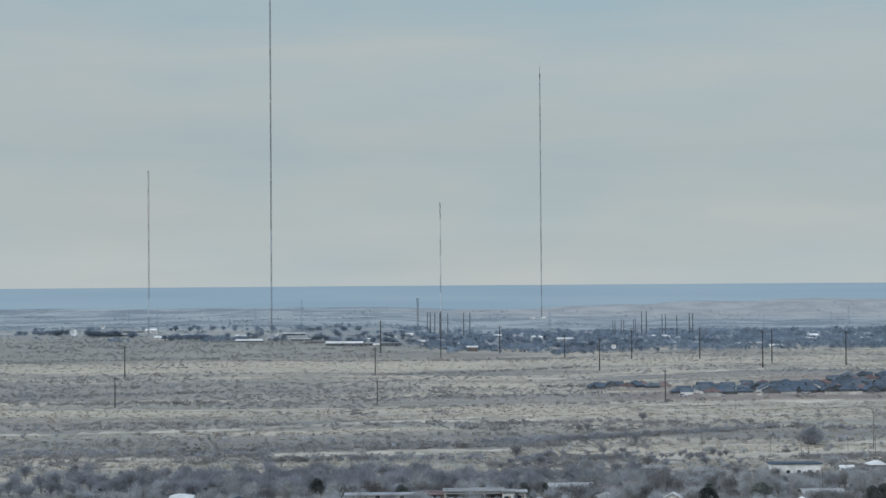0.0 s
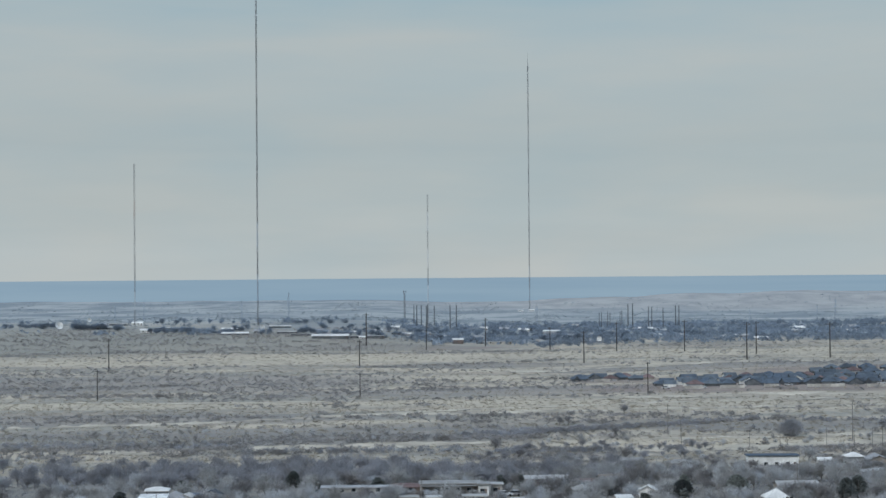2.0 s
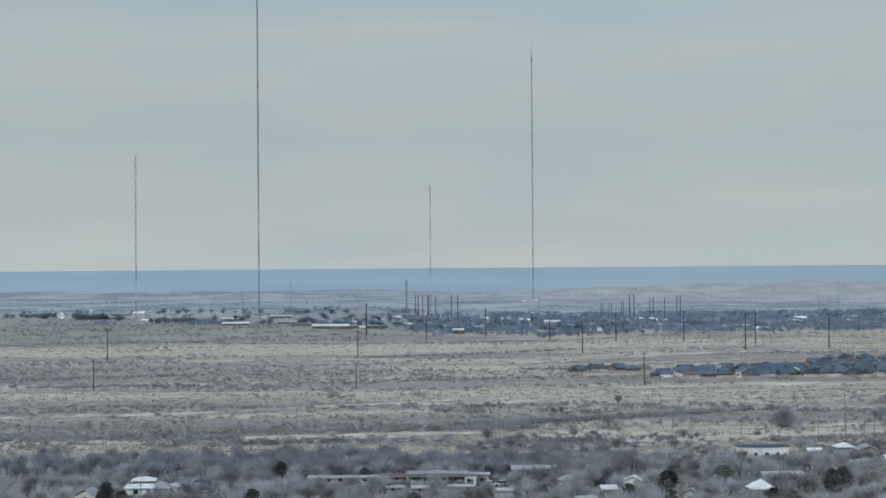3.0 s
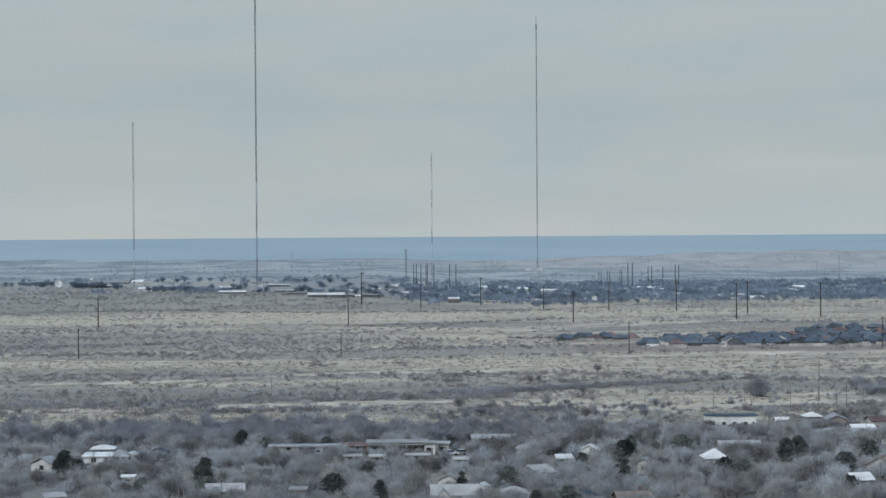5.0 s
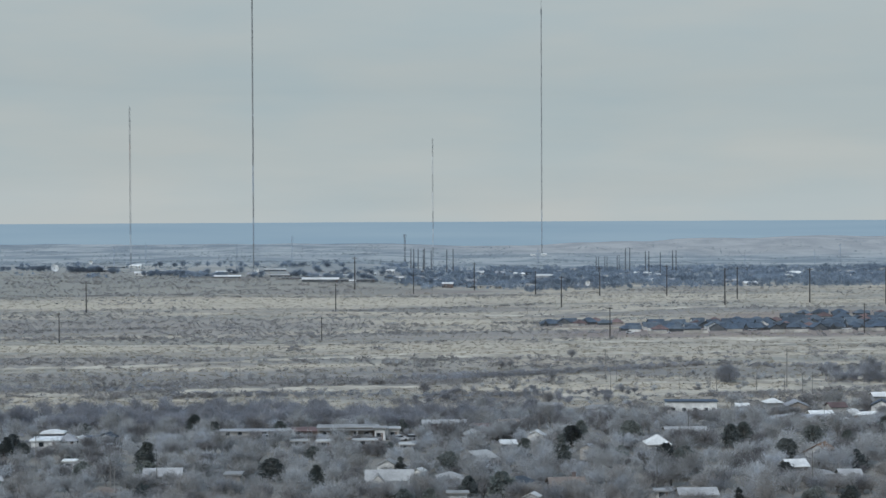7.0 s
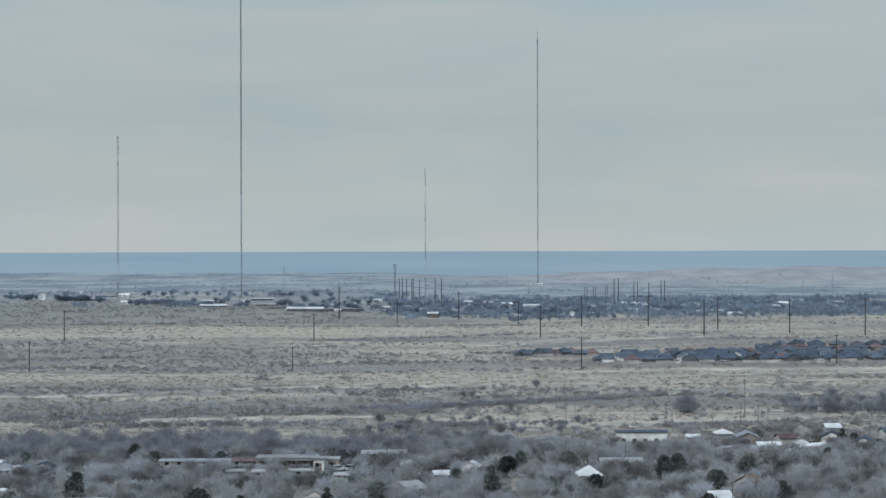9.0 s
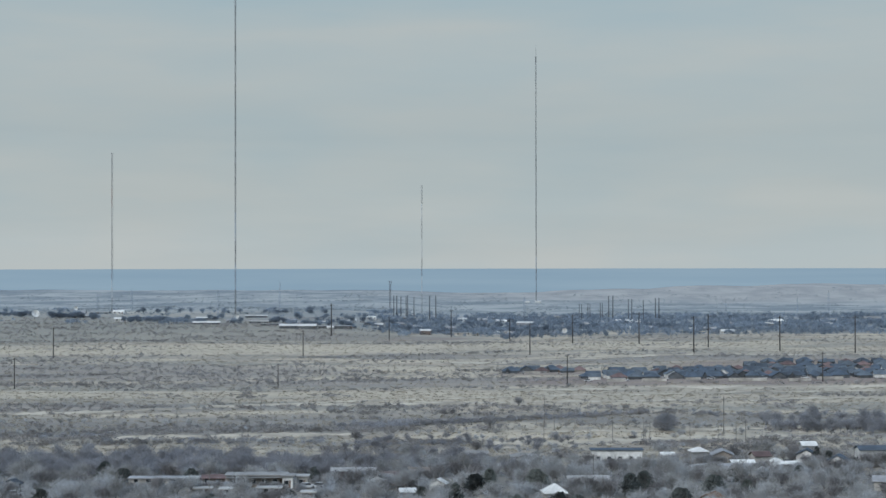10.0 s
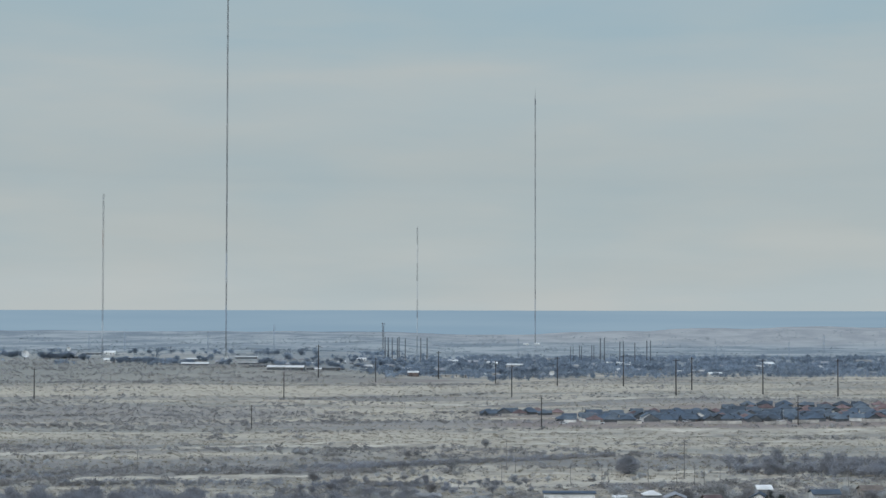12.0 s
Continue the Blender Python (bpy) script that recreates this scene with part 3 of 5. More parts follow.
pole_kinds = [utility_pole()]
POLES = [(-200.8, 1140, 1.32), (-160.4, 882, 1.02), (-35.8, 1140, 1.18), (-27.2, 897, 0.8), (-41.7, 1479, 1.8), (9.5, 1435, 1.3), (60.8, 1492, 1.55), (107.8, 1375, 1.2),
         (114.9, 1166, 1.37), (153, 1305, 1.4), (123, 901, 1.05), (200, 1276, 1.5), (224.8, 1163, 1.58), (244.1, 1229, 1.5), (287.6, 1190, 1.55), (332.8, 1162, 1.6), (256.7, 905.5, 1.0)]
for x, y, k in POLES:
    place(pole_kinds, 0, on_ground(x, y, 8), k)


def short_pole():
    e = thing("service_pole", "thin grey wooden service pole in the dry field", "utility pole", "service poles by the village")
    part("pole", Shape().tube((0, 0, -0.6), (0, 0, 11), 0.15, 0.10, 6), M_BARK, e)
    arm = part("crossarm", Shape().box(-0.9, -0.2, 10.2, 0.9, -0.1, 10.32), M_BARK, e)
    for x in (-0.8, 0.8):
        part("insulator", Shape().tube((x, -0.15, 10.32), (x, -0.15, 10.55), 0.05, 0.03, 6), M_PORCELAIN, arm, "porcelain insulator")
    return e


short_kinds = [short_pole()]
for x, y in ((120, 608), (131, 609), (147, 607), (157, 608), (163, 606), (171, 600), (185, 608), (96, 609), (133, 607), (166, 604), (196, 622), (-15, 648), (102, 650), (215, 600), (240, 622), (36, 640), (-40, 652)):
    place(short_kinds, 0, on_ground(x, y, 15), rng.uniform(0.6, 0.8))
place(short_kinds, 0, on_ground(163, 634, 15), 1.3)
place(short_kinds, 0, on_ground(99, 663, 15), 1.05)


def steel_pole():
    e = thing("steel_pole", "tall thick dark steel pole standing at the substation", "pole", "substation poles")
    part("shaft", Shape().tube((0, 0, -1), (0, 0, 23), 0.6, 0.42, 10), M_STEELPOLE, e)
    part("cap", Shape().tube((0, 0, 23), (0, 0, 23.5), 0.62, 0.3, 10), M_STEELPOLE, e)
    return e


steel_kinds = [steel_pole()]
STEEL = [(-1.9, 1857, 1), (1.1, 1862, 1), (6, 1850, 1), (11.4, 1854, 1), (12.7, 1866, 1.05), (19.9, 1852, 1), (36.7, 1843, 1.08), (43.4, 1843, 1.1),
         (196.5, 1846, 0.75), (199.3, 1850, 0.75), (206.2, 1852, 0.78), (207.8, 1844, 0.76), (219.1, 1848, 0.8), (221.9, 1856, 0.82),
         (229.3, 1862, 1.12), (232.5, 1848, 1.14), (247.8, 1835, 1.0), (251.8, 1838, 1.0), (264.4, 1842, 0.95), (275.7, 1828, 1.05), (279.9, 1832, 1.05)]
for x, y, k in STEEL:
    place(steel_kinds, 0, on_ground(x, y), k)
for x, y in ((-31, 357), (-29, 351), (-24, 372), (4, 430), (62, 440), (130, 480), (152, 520), (100, 440), (81, 349), (20, 380), (-58, 405), (113, 352), (170, 500)):
    place(short_kinds, 0, on_ground(x, y, 30), rng.uniform(0.65, 0.85))
for x, y, h, w in ((-330, 2100, 24, 2.0), (-170, 2300, 34, 2.2), (-175, 1740, 26, 1.6), (330, 1700, 22, 1.4), (420, 1800, 24, 1.4), (-330, 1900, 20, 1.6), (150, 2150, 24, 2.4), (560, 2300, 30, 2.2)):
    far_tower(x, y, h, w, "small grey lattice tower on the plain")


# ---- houses ----
def window(parent, x, y, z, w, h, face):
    """face: 's', 'n', 'e' or 'w' wall that carries it."""
    f, p = Shape(), Shape()
    if face in "sn":
        k = -1 if face == "s" else 1
        a, b = sorted((y - k * 0.02, y + k * 0.07))
        f.box(x - w / 2 - 0.09, a, z - 0.1, x + w / 2 + 0.09, b, z + h + 0.09)
        a, b = sorted((y + k * 0.06, y + k * 0.10))
        p.box(x - w / 2, a, z, x + w / 2, b, z + h)
    else:
        k = -1 if face == "w" else 1
        a, b = sorted((x - k * 0.02, x + k * 0.07))
        f.box(a, y - w / 2 - 0.09, z - 0.1, b, y + w / 2 + 0.09, z + h + 0.09)
        a, b = sorted((x + k * 0.06, x + k * 0.10))
        p.box(a, y - w / 2, z, b, y + w / 2, z + h)
    win = part("window", f, M_TRIM, parent)
    part("pane", p, M_GLASS, win, "dark glass pane")
    return win


def roof_shape(kind, w, d, h, rise, over=0.45, thick=0.16):
    s = Shape()
    x, y = w / 2 + over, d / 2 + over
    if kind == "flat":
        return s.box(-x, -y, h, x, y, h + 0.3)
    if kind == "shed":
        v = [(-x, -y, h), (x, -y, h), (x, y, h + rise), (-x, y, h + rise)]
        v += [(p[0], p[1], p[2] + thick) for p in v]
        return s.add(v, [(3, 2, 1, 0), (4, 5, 6, 7), (0, 1, 5, 4), (1, 2, 6, 5), (2, 3, 7, 6), (3, 0, 4, 7)])
    k = x if kind == "gable" else max(0.05, x - y * 0.9)
    lo = [(-x, -y, h), (x, -y, h), (x, y, h), (-x, y, h), (-k, 0, h + rise), (k, 0, h + rise)]
    hi = [(p[0], p[1], p[2] + thick) for p in lo]
    faces = [(1, 5, 4, 0), (3, 4, 5, 2), (6, 7, 11, 10), (8, 9, 10, 11), (0, 1, 7, 6), (2, 3, 9, 8)]
    if kind == "gable":
        faces += [(1, 5, 11, 7), (5, 2, 8, 11), (4, 0, 6, 10), (3, 4, 10, 9)]
    else:
        faces += [(2, 5, 1), (0, 4, 3), (7, 8, 11), (9, 6, 10), (1, 2, 8, 7), (3, 0, 6, 9)]
    s.add(lo + hi, faces)
    return s


def house(label, w, d, h, kind, rise, wall_mat, roof_mat, group, windows=3, chimney=False, porch=False, cross=False, name="house"):
    e = thing(name, label, "building" if name != "house" else "house", group)
    s = Shape().box(-w / 2, -d / 2, -0.8, w / 2, d / 2, h)
    if kind == "gable":
        for sgn in (-1, 1):
            x0, x1 = sorted((sgn * w / 2, sgn * (w / 2 - 0.2)))
            a = [(x0, -d / 2, h), (x0, d / 2, h), (x0, 0, h + rise * d / (d + 0.9)), (x1, -d / 2, h), (x1, d / 2, h), (x1, 0, h + rise * d / (d + 0.9))]
            s.add(a, [(0, 2, 1), (3, 4, 5), (0, 3, 5, 2), (1, 2, 5, 4)])
    if kind == "shed":
        s.box(-w / 2, d / 2 - 0.2, h, w / 2, d / 2, h + rise * 0.9)
    part("wall", s, wall_mat, e)
    roof = part("roof", roof_shape(kind, w, d, h, rise), roof_mat, e)
    if cross:
        q = Shape()
        cw, z = w * 0.17, h + rise * 0.85
        x0 = -w * 0.26
        v = [(x0 - cw, -d / 2 - 1.6, h), (x0 + cw, -d / 2 - 1.6, h), (x0, -d / 2 - 1.6, z), (x0 - cw, 0, h), (x0 + cw, 0, h), (x0, 0, z)]
        q.add(v, [(0, 1, 2), (0, 2, 5, 3), (1, 4, 5, 2)])
        part("gable", q, roof_mat, roof)
        part("wing", Shape().box(x0 - cw + 0.3, -d / 2 - 1.4, -0.8, x0 + cw - 0.3, -d / 2 + 0.1, h).add(
            [(x0 - cw + 0.3, -d / 2 - 1.63, h), (x0 + cw - 0.3, -d / 2 - 1.63, h), (x0, -d / 2 - 1.63, z - 0.3)], [(0, 1, 2)]), wall_mat, e)
    front = -d / 2
    for i in range(windows):
        x = -w / 2 + w * (i + 0.6) / (windows + 0.6)
        if cross and abs(x + w * 0.26) < w * 0.18:
            continue
        window(e, x, front, 0.95, 1.2, 1.1, "s")
    if windows:
        window(e, w / 2, 0, 0.95, 1.1, 1.1, "e")
        window(e, -w / 2, 0, 0.95, 1.1, 1.1, "w")
    part("door", Shape().box(w / 2 - 1.5, front - 0.06, 0.02, w / 2 - 0.6, front + 0.02, 2.05), M_DOOR, e)
    if chimney:
        part("chimney", Shape().box(w * 0.2, 0.4, h - 0.5, w * 0.2 + 0.8, 1.1, h + rise + 0.9).box(w * 0.2 - 0.08, 0.32, h + rise + 0.9, w * 0.2 + 0.88, 1.18, h + rise + 1.05), M_BRICK, roof, "brick chimney")
    if porch:
        p = part("porch", Shape().box(-w / 2, front - 2.2, h - 0.35, w / 2, front - 0.0, h - 0.22), roof_mat, e)
        for i in range(4):
            x = -w / 2 + 0.15 + (w - 0.3) * i / 3
            part("post", Shape().box(x - 0.07, front - 2.15, -0.6, x + 0.07, front - 2.0, h - 0.35), M_TRIM, p)
    return e


def put(ob, x, y, turn=0.0):
    ob.matrix_basis = on_ground(x, y, turn)
    return ob


V = "houses of the village"


HOMES = []


def home(label, w, d, top, kind, rise, wall, roof, n, x, y, turn, extra=None):
    """top: the height of the ridge; the walls reach down from it to the ground."""
    over = 0.3 if kind == "flat" else 0.16
    h = min(4.2, max(1.9, top - rise - over - ground_z(x, y)))
    HOMES.append((x, y, w / 2, h + rise))
    return put(house(label, w, d, h, kind, rise, wall, roof, V, n, **(extra or {})), x, y, turn)


# the row of trailers and flat buildings along the shelter belt
home("long cream trailer home with a flat roof and dark windows", 18.4, 4.2, 2.2, "flat", 0, M_CREAM, M_ROOF_GREY, 5, -13.6, 468, 1)
home("tan house with a reddish brown roof", 8.4, 7, 2.8, "hip", 0.7, M_BRICK, M_ROOF_RED, 2, 0.2, 471, 0)
home("long flat-roofed building with a deep pale canopy on posts", 15.8, 6, 3.7, "flat", 0, M_TAN, M_ROOF_DULL, 5, 11.7, 466, 1, dict(porch=True))
home("white block wing with a flat roof", 2.8, 4, 4.0, "flat", 0, M_WHITE, M_ROOF_DULL, 1, 20.6, 461, 0)
home("cream block outbuilding with a flat roof", 2.8, 4, 3.5, "flat", 0, M_CREAM, M_ROOF_DULL, 1, 24.2, 464, 0)
home("long low red-brown brick house under a low pale roof", 11.4, 7, 5.3, "gable", 0.6, M_BRICK, M_ROOF_DULL, 3, 37.7, 466, 1)
home("low tan annex with a reddish brown roof", 8.4, 5, 4.0, "gable", 0.8, M_TAN, M_ROOF_RED, 2, 47.6, 468, 0)
home("dark weathered shed with a brown roof", 5.2, 5, 4.8, "gable", 1.2, M_BRICK, M_ROOF_BROWN, 1, 55.2, 471, 5)
for x, y, w, top in ((0.9, 441, 4.2, 2.9), (7.5, 440, 4.0, 2.8), (17.6, 442, 5.8, 3.0), (28.4, 433, 3.2, 3.3)):
    home("low shed with a flat pale roof among bare trees", w, 3.6, top, "flat", 0, M_GREY, M_ROOF_METAL, 1, x, y, 3, dict(name="shed"))
# the white house group
home("white stucco house with a flat roof", 6.8, 7, 3.6, "flat", 0, M_WHITE, M_WHITE, 1, -64.3, 443, 4)
home("upper white house under a broad pale metal roof", 5.6, 5, 4.5, "hip", 0.8, M_GREY, M_ROOF_WHITE, 2, -65.3, 455, 4)
home("white house with a grey hipped roof", 4.6, 6, 4.0, "hip", 1.5, M_WHITE, M_ROOF_GREY, 1, -59.2, 445, 4)
home("small white gabled shed", 2.9, 4, 2.9, "gable", 0.8, M_WHITE, M_ROOF_METAL, 1, -56.6, 446, 75, dict(name="shed"))
home("pale house with a dark gable roof", 3.6, 6, 5.0, "gable", 1.6, M_WHITE, M_ROOF_GREY, 1, -74.5, 428, 70)
home("small dark gabled house beside the shed", 3.0, 4, 3.0, "gable", 1.2, M_WHITE, M_ROOF_DARK, 1, -50.3, 451, 78)
put(house("small white shed with a blue tarpaulin roof", 3.2, 3.2, 1.7, "shed", 0.7, M_WHITE, M_BLUE, V, 1, name="shed"), -54.2, 447, 0)
HOMES.append((-54.2, 447, 1.8, 2.4))
home("low white flat-roofed shed", 2.6, 3, 3.8, "flat", 0, M_WHITE, M_ROOF_WHITE, 1, -49.3, 402, 5, dict(name="shed"))
# houses among the nearer trees
home("grey-roofed bungalow among bare trees", 8.0, 6, 4.2, "gable", 1.4, M_TAN, M_ROOF_DULL, 3, -24.6, 384, 4)
home("low white carport house", 6.0, 5, 3.2, "flat", 0, M_WHITE, M_ROOF_GREY, 2, -19.6, 374, 3)
home("small tan flat-roofed block house", 3.1, 4, 5.2, "flat", 0, M_TAN, M_ROOF_DULL, 1, -7.3, 371, 0)
home("low white lean-to against a block house", 4.4, 3, 3.3, "flat", 0, M_WHITE, M_ROOF_METAL, 1, -9.5, 366, 0, dict(name="shed"))
home("brown-roofed house among bare trees", 7.0, 6, 5.0, "hip", 1.3, M_TAN, M_ROOF_BROWN, 2, -31.4, 353, 8)
home("house with pale ribbed metal roof and a small front gable", 9.8, 6.5, 5.8, "gable", 1.9, M_CREAM, M_ROOF_METAL, 3, 26.2, 371, 3, dict(cross=True))
home("pale gabled cottage with metal roof", 2.6, 4.5, 5.3, "gable", 1.4, M_WHITE, M_ROOF_METAL, 1, 25.2, 391, 80)
home("small white hut under bare trees", 1.6, 2, 4.7, "gable", 0.7, M_WHITE, M_ROOF_METAL, 1, 32.4, 381, 60, dict(name="shed"))
home("low house with a dull grey roof", 5.0, 5, 5.0, "hip", 1.2, M_GREY, M_ROOF_DULL, 2, 39.2, 373, 6)
home("low white trailer under bare trees", 3.8, 2.6, 4.8, "flat", 0, M_WHITE, M_ROOF_METAL, 1, 40.7, 347, 2, dict(name="trailer"))
home("narrow white hut under bare trees", 1.8, 2.4, 5.6, "gable", 0.8, M_WHITE, M_ROOF_METAL, 1, 55.5, 341, 70, dict(name="shed"))
home("low shed with a pale tilted roof", 4.6, 4.5, 5.2, "shed", 1.2, M_GREY, M_ROOF_METAL, 1, 47, 403, 28, dict(name="shed"))
home("grey house with a bright metal roof", 4.0, 5, 5.6, "hip", 1.3, M_GREY, M_ROOF_METAL, 2, 45.2, 443, 5)
home("white gabled cottage among cedars", 2.4, 4, 6.5, "gable", 1.3, M_WHITE, M_ROOF_WHITE, 1, 60.8, 433, 75)
home("low shed with a bright white roof", 3.4, 3.4, 5.4, "shed", 0.6, M_GREY, M_ROOF_WHITE, 1, 53.5, 421, 5, dict(name="shed"))
home("small grey gabled shed", 2.5, 3, 6.0, "gable", 0.9, M_CREAM, M_ROOF_GREY, 1, 72, 411, 70, dict(name="shed"))
home("house with a broad bright white hipped roof", 5.0, 5.2, 8.0, "hip", 2.0, M_CREAM, M_ROOF_WHITE, 2, 88.5, 411, 5)
home("long low building with a dull grey roof", 10.0, 6, 7.2, "gable", 0.9, M_TAN, M_ROOF_DULL, 3, 98.1, 433, 2)
home("low cream shed under bare trees", 2.9, 3, 5.1, "flat", 0, M_CREAM, M_ROOF_DULL, 1, 81.9, 347, 0, dict(name="shed"))
home("long low house with a dull pale roof", 7.2, 5, 5.7, "gable", 1.1, M_TAN, M_ROOF_DULL, 3, 88, 342, 3)
home("house with an orange-brown roof and white gable end", 5.4, 5.5, 9.6, "gable", 1.9, M_WHITE, M_ROOF_RUST, 1, 121.4, 383, 62)
home("house with a bright white roof under bare trees", 4.2, 4.6, 8.0, "gable", 1.3, M_TAN, M_ROOF_WHITE, 2, 112.7, 369, 12)
home("low house with a weathered grey roof", 5.2, 4, 6.0, "hip", 0.7, M_CREAM, M_ROOF_DULL, 2, 116.6, 362, 5)
home("low cream house with a pale roof", 4.2, 5, 6.2, "gable", 1.1, M_CREAM, M_ROOF_DULL, 2, 122.3, 360, 0)
home("brown brick house with a dark roof", 7.0, 6.5, 5.4, "gable", 1.5, M_BRICK, M_ROOF_BROWN, 3, 63.5, 362, 6, dict(chimney=True))
# the edge of the open field
home("long white trailer building with a dark flat roof", 15.9, 5, 1.3, "flat", 0, M_WHITE, M_ROOF_DARK, 4, 116, 550, -1)
home("pale low house at the field edge", 8.0, 6, -0.6, "hip", 1.0, M_CREAM, M_ROOF_DULL, 2, 86.4, 550, 0)
home("low house with a pale roof at the field edge", 7.4, 5, 0.1, "gable", 0.9, M_CREAM, M_ROOF_DULL, 2, 71.4, 556, 3)
home("small white house at the field edge", 3.8, 4, 0.8, "gable", 0.8, M_WHITE, M_ROOF_WHITE, 1, 131.4, 545, 0)
home("white-roofed house at the field edge", 5.0, 4.5, 1.9, "hip", 1.2, M_GREY, M_ROOF_WHITE, 1, 141.8, 549, 8)
home("tan gabled house at the field edge", 7.8, 6.5, 1.2, "gable", 1.5, M_TAN, M_ROOF_GREY, 2, 149.3, 549, 86)
home("low white house beside the barn", 6.6, 5, 0.8, "gable", 0.9, M_WHITE, M_ROOF_WHITE, 2, 151.5, 524, 3)
home("low barn with a faded red roof", 5.0, 5, 2.0, "gable", 1.3, M_CREAM, M_ROOF_RED, 1, 159, 536, 10)
home("red barn with a pale metal roof", 6.0, 6, 1.4, "hip", 1.6, M_RED, M_ROOF_WHITE, 2, 161.4, 523, 8)
home("small white house beside the red barn", 3.6, 4, 0.2, "gable", 0.8, M_WHITE, M_ROOF_WHITE, 1, 166.9, 526, 5)
home("long grey low-roofed storage building", 20.4, 7, 1.5, "hip", 1.0, M_GREY, M_ROOF_GREY, 4, 144.5, 508, 1)
home("white gabled cottage under bare trees", 3.6, 5, 2.6, "gable", 1.5, M_WHITE, M_ROOF_METAL, 1, 150.5, 486, 72)
home("tall white house with a dark gabled roof", 5.2, 6, 2.2, "gable", 1.8, M_WHITE, M_ROOF_DARK, 2, 174.6, 542, 75)
home("low white house with a dark roof", 5.8, 6, 2.4, "gable", 1.9, M_WHITE, M_ROOF_DARK, 2, 180.5, 524, 70)
home("dark-roofed house with long white walls", 8.4, 6, 2.6, "gable", 1.2, M_WHITE, M_ROOF_DARK, 2, 196, 548, 3)
home("small house with a bright white roof at the field edge", 4.6, 5, 1.8, "gable", 1.2, M_GREY, M_ROOF_WHITE, 1, 180.2, 568, 4)
home("brown house at the field edge", 7.0, 6, 1.4, "gable", 1.4, M_TAN, M_ROOF_BROWN, 3, 216, 572, 4)
home("white house with a pale hipped roof", 6.5, 6, 1.2, "hip", 1.3, M_WHITE, M_ROOF_METAL, 3, 206, 530, 5)

put(house("flat-roofed block with rooftop air units", 17.6, 7, 3.6, "flat", 0, M_CREAM, M_ROOF_METAL, V, 4), 36, 331, 2)
HOMES.append((36, 331, 8.8, 3.9))
for x in (-7.2, -4.4, 1.4, 4.2):
    u = thing("air_unit", "pale boxy air conditioning unit on a flat roof", "air conditioner", "rooftop air units", on_ground(36, 331, 2) @ pose(x, -1.5, 3.9))
    part("housing", Shape().box(-0.6, -0.6, 0, 0.6, 0.6, 1.0), M_WHITE, u)
    part("grille", Shape().box(-0.45, -0.64, 0.15, 0.45, -0.6, 0.85), M_GREY, u, "grey louvred grille")


# small roofs half hidden among the trees
hid = random.Random(8)
HIDDEN = [("small shed with a dull roof under bare trees", 4.0, 3.5, 2.0, "shed", 0.5, M_GREY, M_ROOF_DULL), ("small house with a grey roof under bare trees", 6.0, 5.0, 2.2, "gable", 1.2, M_CREAM, M_ROOF_GREY),
          ("small house with a dark roof under bare trees", 6.0, 5.5, 2.2, "hip", 1.3, M_GREY, M_ROOF_DARK)]
taken = [(o.matrix_basis.translation.x, o.matrix_basis.translation.y) for o in scene.objects if o.get("group") == V]
count = 0
while count < 6:
    x, y = hid.uniform(-85, 200), hid.uniform(335, 500)
    if all(abs(x - a) > 8 or abs(y - b) > 12 for a, b in taken) and (x > 60 or y < 425):
        taken.append((x, y))
        put(house(*HIDDEN[count % 3], "roofs among the trees", 1, name="shed" if count % 3 == 0 else "house"), x, y, hid.uniform(-20, 20))
        HOMES.append((x, y, 3.0, 3.2))
        count += 1


def car():
    e = thing("car", "parked pale car with dark windows", "car", "parked cars")
    b = Shape()
    v = [(-2.2, -0.85, 0.35), (2.2, -0.85, 0.35), (2.25, -0.85, 0.8), (1.1, -0.85, 0.95), (-2.2, -0.85, 0.95)]
    w = [(p[0], 0.85, p[2]) for p in v]
    b.add(v + w, [(0, 1, 2, 3, 4), (9, 8, 7, 6, 5), (0, 5, 6, 1), (1, 6, 7, 2), (2, 7, 8, 3), (3, 8, 9, 4), (4, 9, 5, 0)])
    body = part("body", b, M_CAR, e)
    c = Shape()
    v = [(-1.9, -0.8, 0.95), (1.0, -0.8, 0.95), (0.3, -0.68, 1.45), (-1.5, -0.68, 1.45)]
    c.add(v + [(p[0], -p[1], p[2]) for p in v], [(0, 1, 2, 3), (7, 6, 5, 4), (1, 5, 6, 2), (0, 3, 7, 4), (3, 2, 6, 7)])
    part("cabin", c, M_GLASS, body, "dark glazed cabin")
    part("roof_panel", Shape().box(-1.5, -0.7, 1.44, 0.3, 0.7, 1.5), M_CAR, body)
    for x in (-1.35, 1.35):
        for y in (-0.8, 0.8):
            part("wheel", Shape().tube((x, y - 0.1, 0.33), (x, y + 0.1, 0.33), 0.33, 0.33, 10), M_TYRE, e)
    return e


car_kinds = [car()]
for x, y, a in ((-9.5, 461, 5), (-6.2, 462, 170), (26, 458, 15), (28.5, 459, 175), (-47, 440, 40), (68.8, 394, 30), (110, 541, 0), (118, 541, 178), (170, 545, 20), (186, 538, 8), (31, 439, 10),
                (136, 926, 0), (155, 922, 10), (200, 917, 170), (105, 996, 5), (250, 918, 0), (176, 921, 0), (228, 918, 5)):
    place(car_kinds, 0, on_ground(x, y, a))

